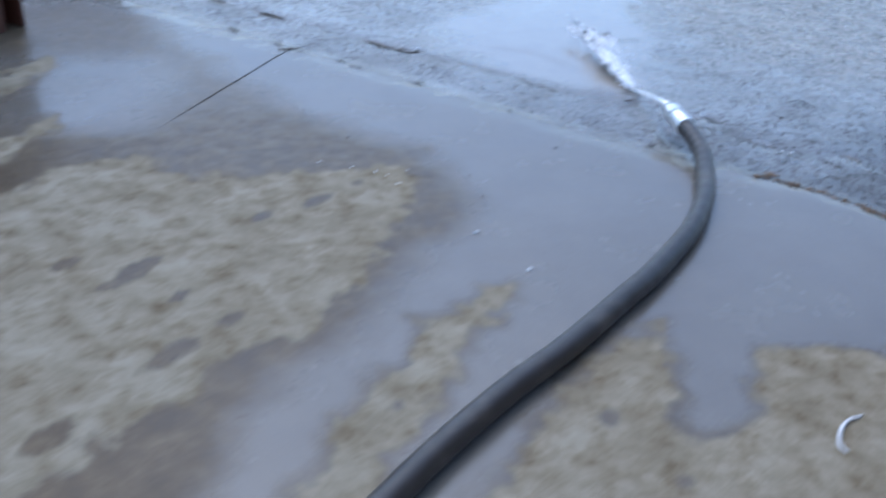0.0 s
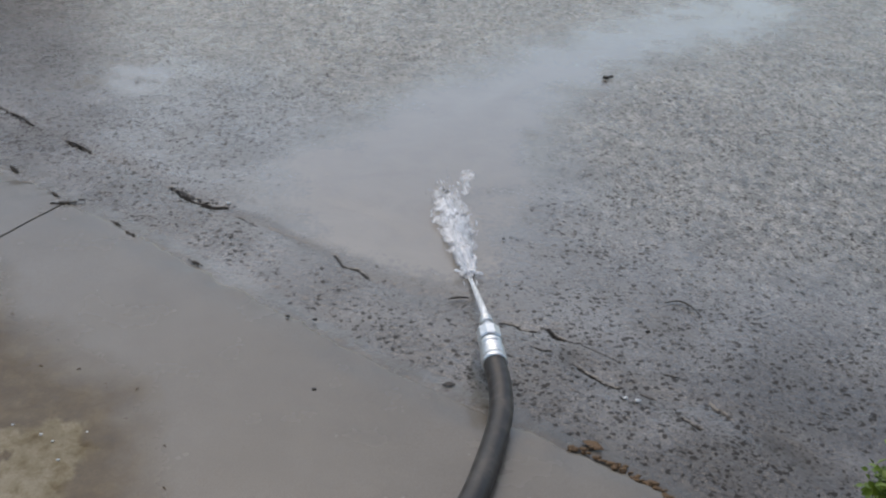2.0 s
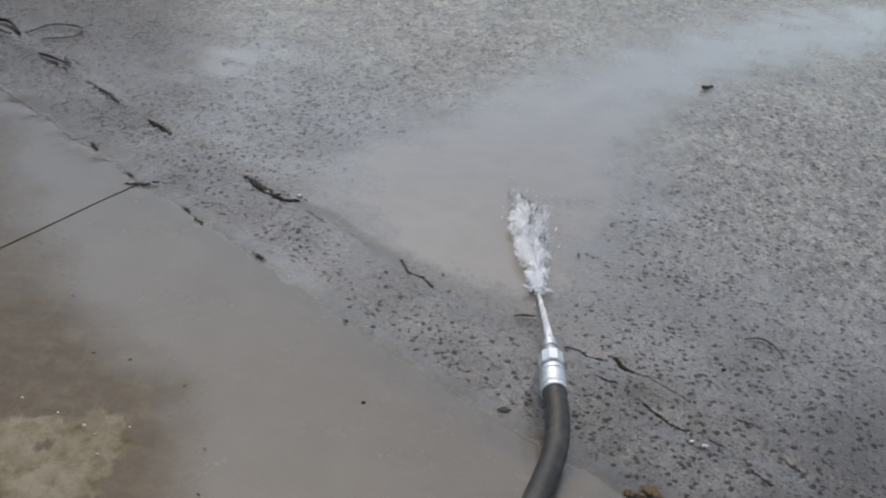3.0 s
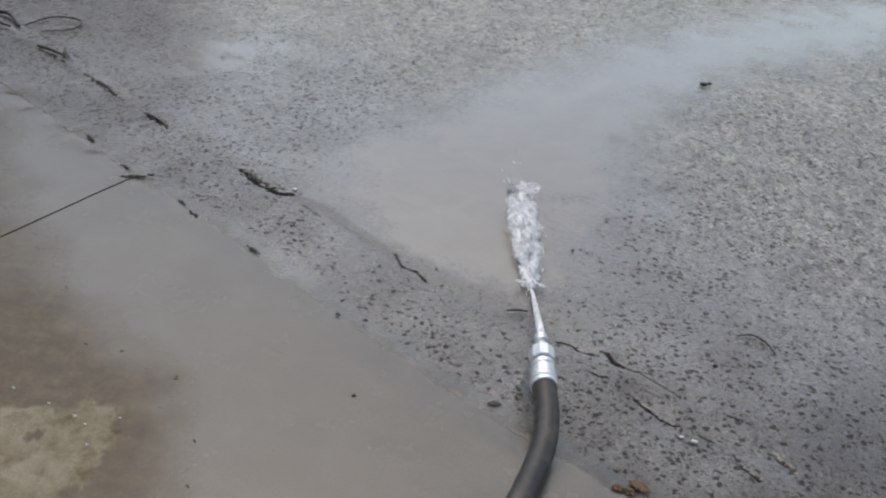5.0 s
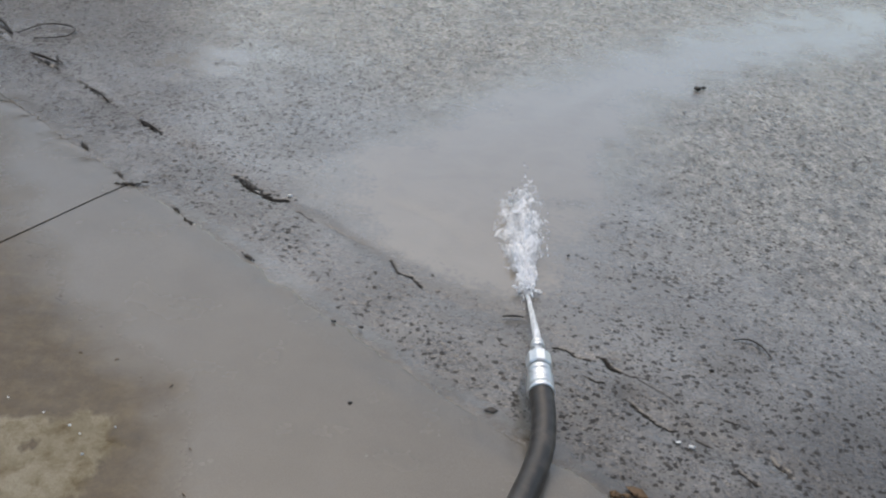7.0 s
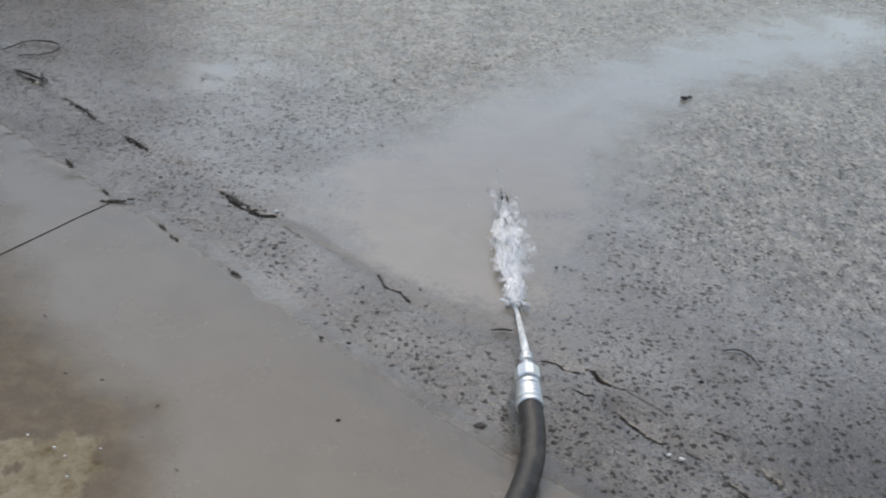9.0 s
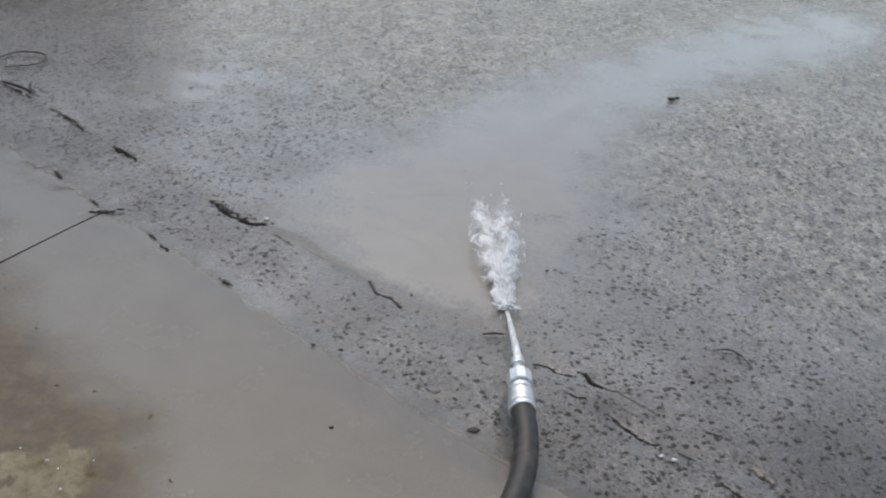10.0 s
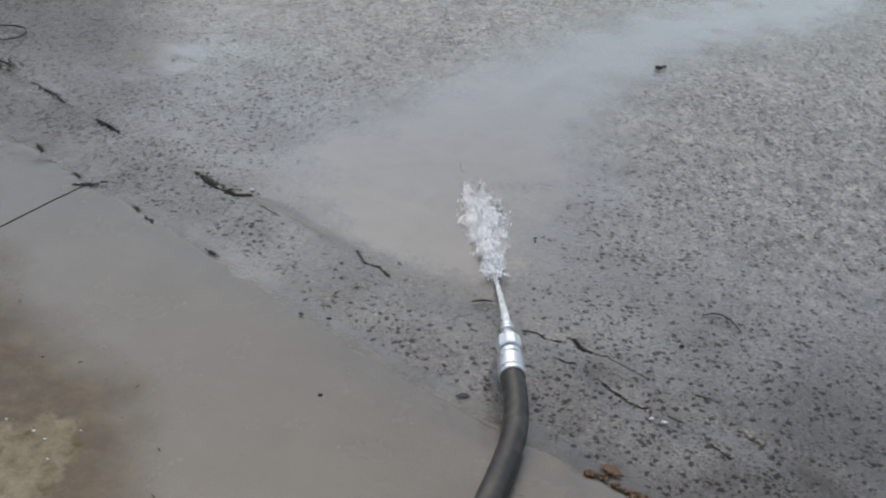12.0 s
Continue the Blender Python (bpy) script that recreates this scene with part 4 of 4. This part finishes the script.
def crumb(x, y, z, size, seed, material, label, name="pebble"):
    bm = bmesh.new()
    lump(bm, (0, 0, 0), (size, size * 0.8, size * 0.5), seed, 0.6)
    ob = part(name, bm, material)
    ob.location = (x, y, z + size * 0.35)
    return tagged(ob, label, name)


twig([(1.055, 2.395, 0.004), (1.09, 2.40, 0.007), (1.115, 2.38, 0.006), (1.128, 2.345, 0.004)], 0.0022, "thin dark bent twig lying on the wet asphalt")
twig([(0.53, 2.378, 0.004), (0.555, 2.383, 0.006), (0.578, 2.385, 0.004)], 0.0028, "short dark twig lying beside the water jet")
twig([(-1.32, 3.87, 0.004), (-1.26, 3.98, 0.012), (-1.15, 3.97, 0.014), (-1.14, 3.88, 0.008), (-1.24, 3.83, 0.004)], 0.0036, "thin dark wire bent into a loop", name="wire")
twig([(-1.18, 3.68, 0.004), (-1.11, 3.635, 0.012), (-1.05, 3.61, 0.006)], 0.006, "dark rotten stick lying in the crack", name="stick")
twig([(-1.08, 3.67, 0.004), (-1.06, 3.63, 0.012), (-1.03, 3.605, 0.006)], 0.004, "dark rotten stick lying in the crack", name="stick")
twig([(-1.5, 3.98, 0.004), (-1.42, 3.95, 0.015), (-1.33, 3.85, 0.006)], 0.008, "dark rotten stick lying in the crack", name="stick")
twig([(-1.55, 3.9, 0.004), (-1.44, 3.86, 0.012), (-1.36, 3.84, 0.006)], 0.006, "dark rotten stick lying in the crack", name="stick")
twig([(-0.86, 3.43, 0.002), (-0.80, 3.375, 0.006), (-0.755, 3.33, 0.002)], 0.0035, "dark rotten stick lying in the crack", name="stick")
twig([(-0.62, 3.225, 0.002), (-0.57, 3.185, 0.005), (-0.525, 3.146, 0.002)], 0.003, "dark rotten stick lying in the crack", name="stick")
crumb(1.238, 4.095, 0.004, 0.016, 21, TWIG, "small black lump of leaf mould on the asphalt", "leaf_mould")
crumb(1.262, 4.115, 0.004, 0.012, 22, TWIG, "small black lump of leaf mould on the asphalt", "leaf_mould")
dead_leaf(0.784, 1.868, 0.004, 0.022, -30, 2)
dead_leaf(0.516, 2.044, 0.004, 0.014, 10, 3, TWIG, "small dark dead leaf at the concrete's edge")
crumb(0.88, 2.022, 0.0, 0.006, 1, WHITE_BIT, "small white bit of litter on the asphalt", "litter")
crumb(0.905, 2.013, 0.0, 0.007, 2, WHITE_BIT, "small white bit of litter on the asphalt", "litter")
crumb(1.54, 3.91, 0.0, 0.007, 3, WHITE_BIT, "small white bit of litter on the asphalt", "litter")
crumb(-0.052, 3.755, 0.0, 0.006, 4, WHITE_BIT, "small white bit of litter on the asphalt", "litter")
crumb(1.06, 2.968, 0.0, 0.005, 5, WHITE_BIT, "small white bit of litter on the asphalt", "litter")
crumb(-0.062, 2.838, 0.0, 0.008, 6, WHITE_BIT, "small white bit of litter on the asphalt", "litter")
crumb(0.986, 2.271, 0.0, 0.006, 7, TWIG, "small dark pebble on the wet asphalt")
crumb(0.69, 2.69, 0.003, 0.005, 8, TWIG, "small dark pebble on the wet asphalt")
crumb(0.165, 2.268, 0.010, 0.006, 9, TWIG, "small dark pebble on the wet asphalt")
crumb(0.225, 2.262, 0.008, 0.006, 10, TWIG, "small dark pebble on the wet asphalt")
for lx, ly, size in [(-0.234, 1.85, 0.0035), (-0.293, 1.874, 0.003), (-0.208, 1.832, 0.003), (-0.183, 1.784, 0.004), (-0.372, 1.902, 0.003), (-0.155, 1.86, 0.0025)]:
    crumb(lx, ly, 0.012, size, int(lx * 900), WHITE_BIT, "tiny pale grain lying on the sandy concrete", "grain")
for lx, ly, turn in [(-0.424, 2.237, -10), (-0.226, 2.047, 30), (-0.008, 1.827, -35), (0.015, 1.72, -40), (-0.302, 2.054, 5), (-0.097, 1.989, 60)]:
    a = radians(turn)
    twig([(lx - 0.004 * math.cos(a), ly - 0.004 * math.sin(a), 0.013), (lx, ly + 0.001, 0.015), (lx + 0.004 * math.cos(a), ly + 0.004 * math.sin(a), 0.013)], 0.001, "tiny brown straw lying on the damp concrete", DEAD, "straw")
crumb(0.245, 2.005, 0.012, 0.005, 11, TWIG, "small dark pebble on the wet concrete")
for lx, ly in ((-0.023, 1.544), (0.066, 1.387)):
    crumb(lx, ly, 0.013, 0.006, int(lx * 700), WHITE_BIT, "small white chip lying on the wet concrete", "chip")
twig([(0.548, 0.917, 0.014), (0.516, 0.904, 0.017), (0.490, 0.877, 0.018), (0.475, 0.848, 0.017), (0.481, 0.832, 0.014)], 0.0035, "small white curl of plastic on the dry concrete", WHITE_BIT, "plastic_curl")
litter = bmesh.new()
for i in range(150):
    along = random.uniform(0.6, 0.98)
    lx, ly = to_xy(along, float(edge_v(np.array([along]))[0]) + abs(random.gauss(0, 0.009)) - 0.002)
    grit = random.uniform(0.002, 0.0055)
    lump(litter, (lx, ly, 0.006 + grit * 0.4), (grit * 1.5, grit, grit * 0.6), i, 0.6)
tagged(part("leaf_litter", litter, DEAD), "brown crumbled leaf litter along the concrete's edge", "litter", kind="stuff")
crumb(1.165, 1.572, 0.014, 0.014, 12, CLEAR_BIT, "crumpled clear plastic scrap beside the gate", "plastic_scrap")


# ---------------------------------------------------------------- what moves
def motions():
    """The splash: sheets that flutter where the jet strikes, and clumps of drops that fly out, sink into the water and come round again below the road."""
    rng = random.Random(4)
    for i, ob in enumerate(SHEETS):
        base = (i - 2) * 1.5 if i < 5 else (i - 6) * 1.6 + 1
        rows = []
        t = 0.0
        while t < 12.1:
            rows.append((min(t, 12.0), pose(rng.uniform(-0.006, 0.006), rng.uniform(-0.008, 0.016) + 0.012 * (i % 4), rng.uniform(-0.007, 0.003), rng.uniform(-3, 4), rng.uniform(-14, 14), base + rng.uniform(-3, 3))))
            t += 0.1
        walk(ob, rows)
    for i, ob in enumerate(CLUMPS + WISPS):
        wisp = i >= len(CLUMPS)
        period = 0.5 + 0.3 * rng.random()
        t = -period * rng.random()
        rows = []
        bearing = rng.gauss(0, 0.07)
        while t < 12.0:
            reach, high = rng.uniform(0.2, 0.55), rng.uniform(0.01, 0.05)
            if wisp:
                reach, high = rng.uniform(0.36, 0.52), rng.uniform(0.02, 0.05)
            side = 0.4 * bearing + rng.gauss(0, 0.035) if wisp else bearing + rng.gauss(0, 0.05)
            for f, z, r in ((0.0, -0.03, 0.0), (0.12, 0.3 * high, 0.12), (0.4, high, 0.5), (0.72, 0.4 * high, 0.9), (0.82, -0.05, 1.0), (0.92, -0.07, 0.5)):
                rows.append((t + f * period, pose(-math.sin(side) * r * reach, math.cos(side) * r * reach, z, 25 * f, 30 * math.sin(i), 25 * math.sin(i * 1.7) * f + math.degrees(side))))
            t += period
        rows = [(q, m) for q, m in rows if 0 < q < 12.0]
        rows = [(0.0, rows[0][1])] + rows + [(12.0, rows[-1][1])]
        walk(ob, rows)


motions()
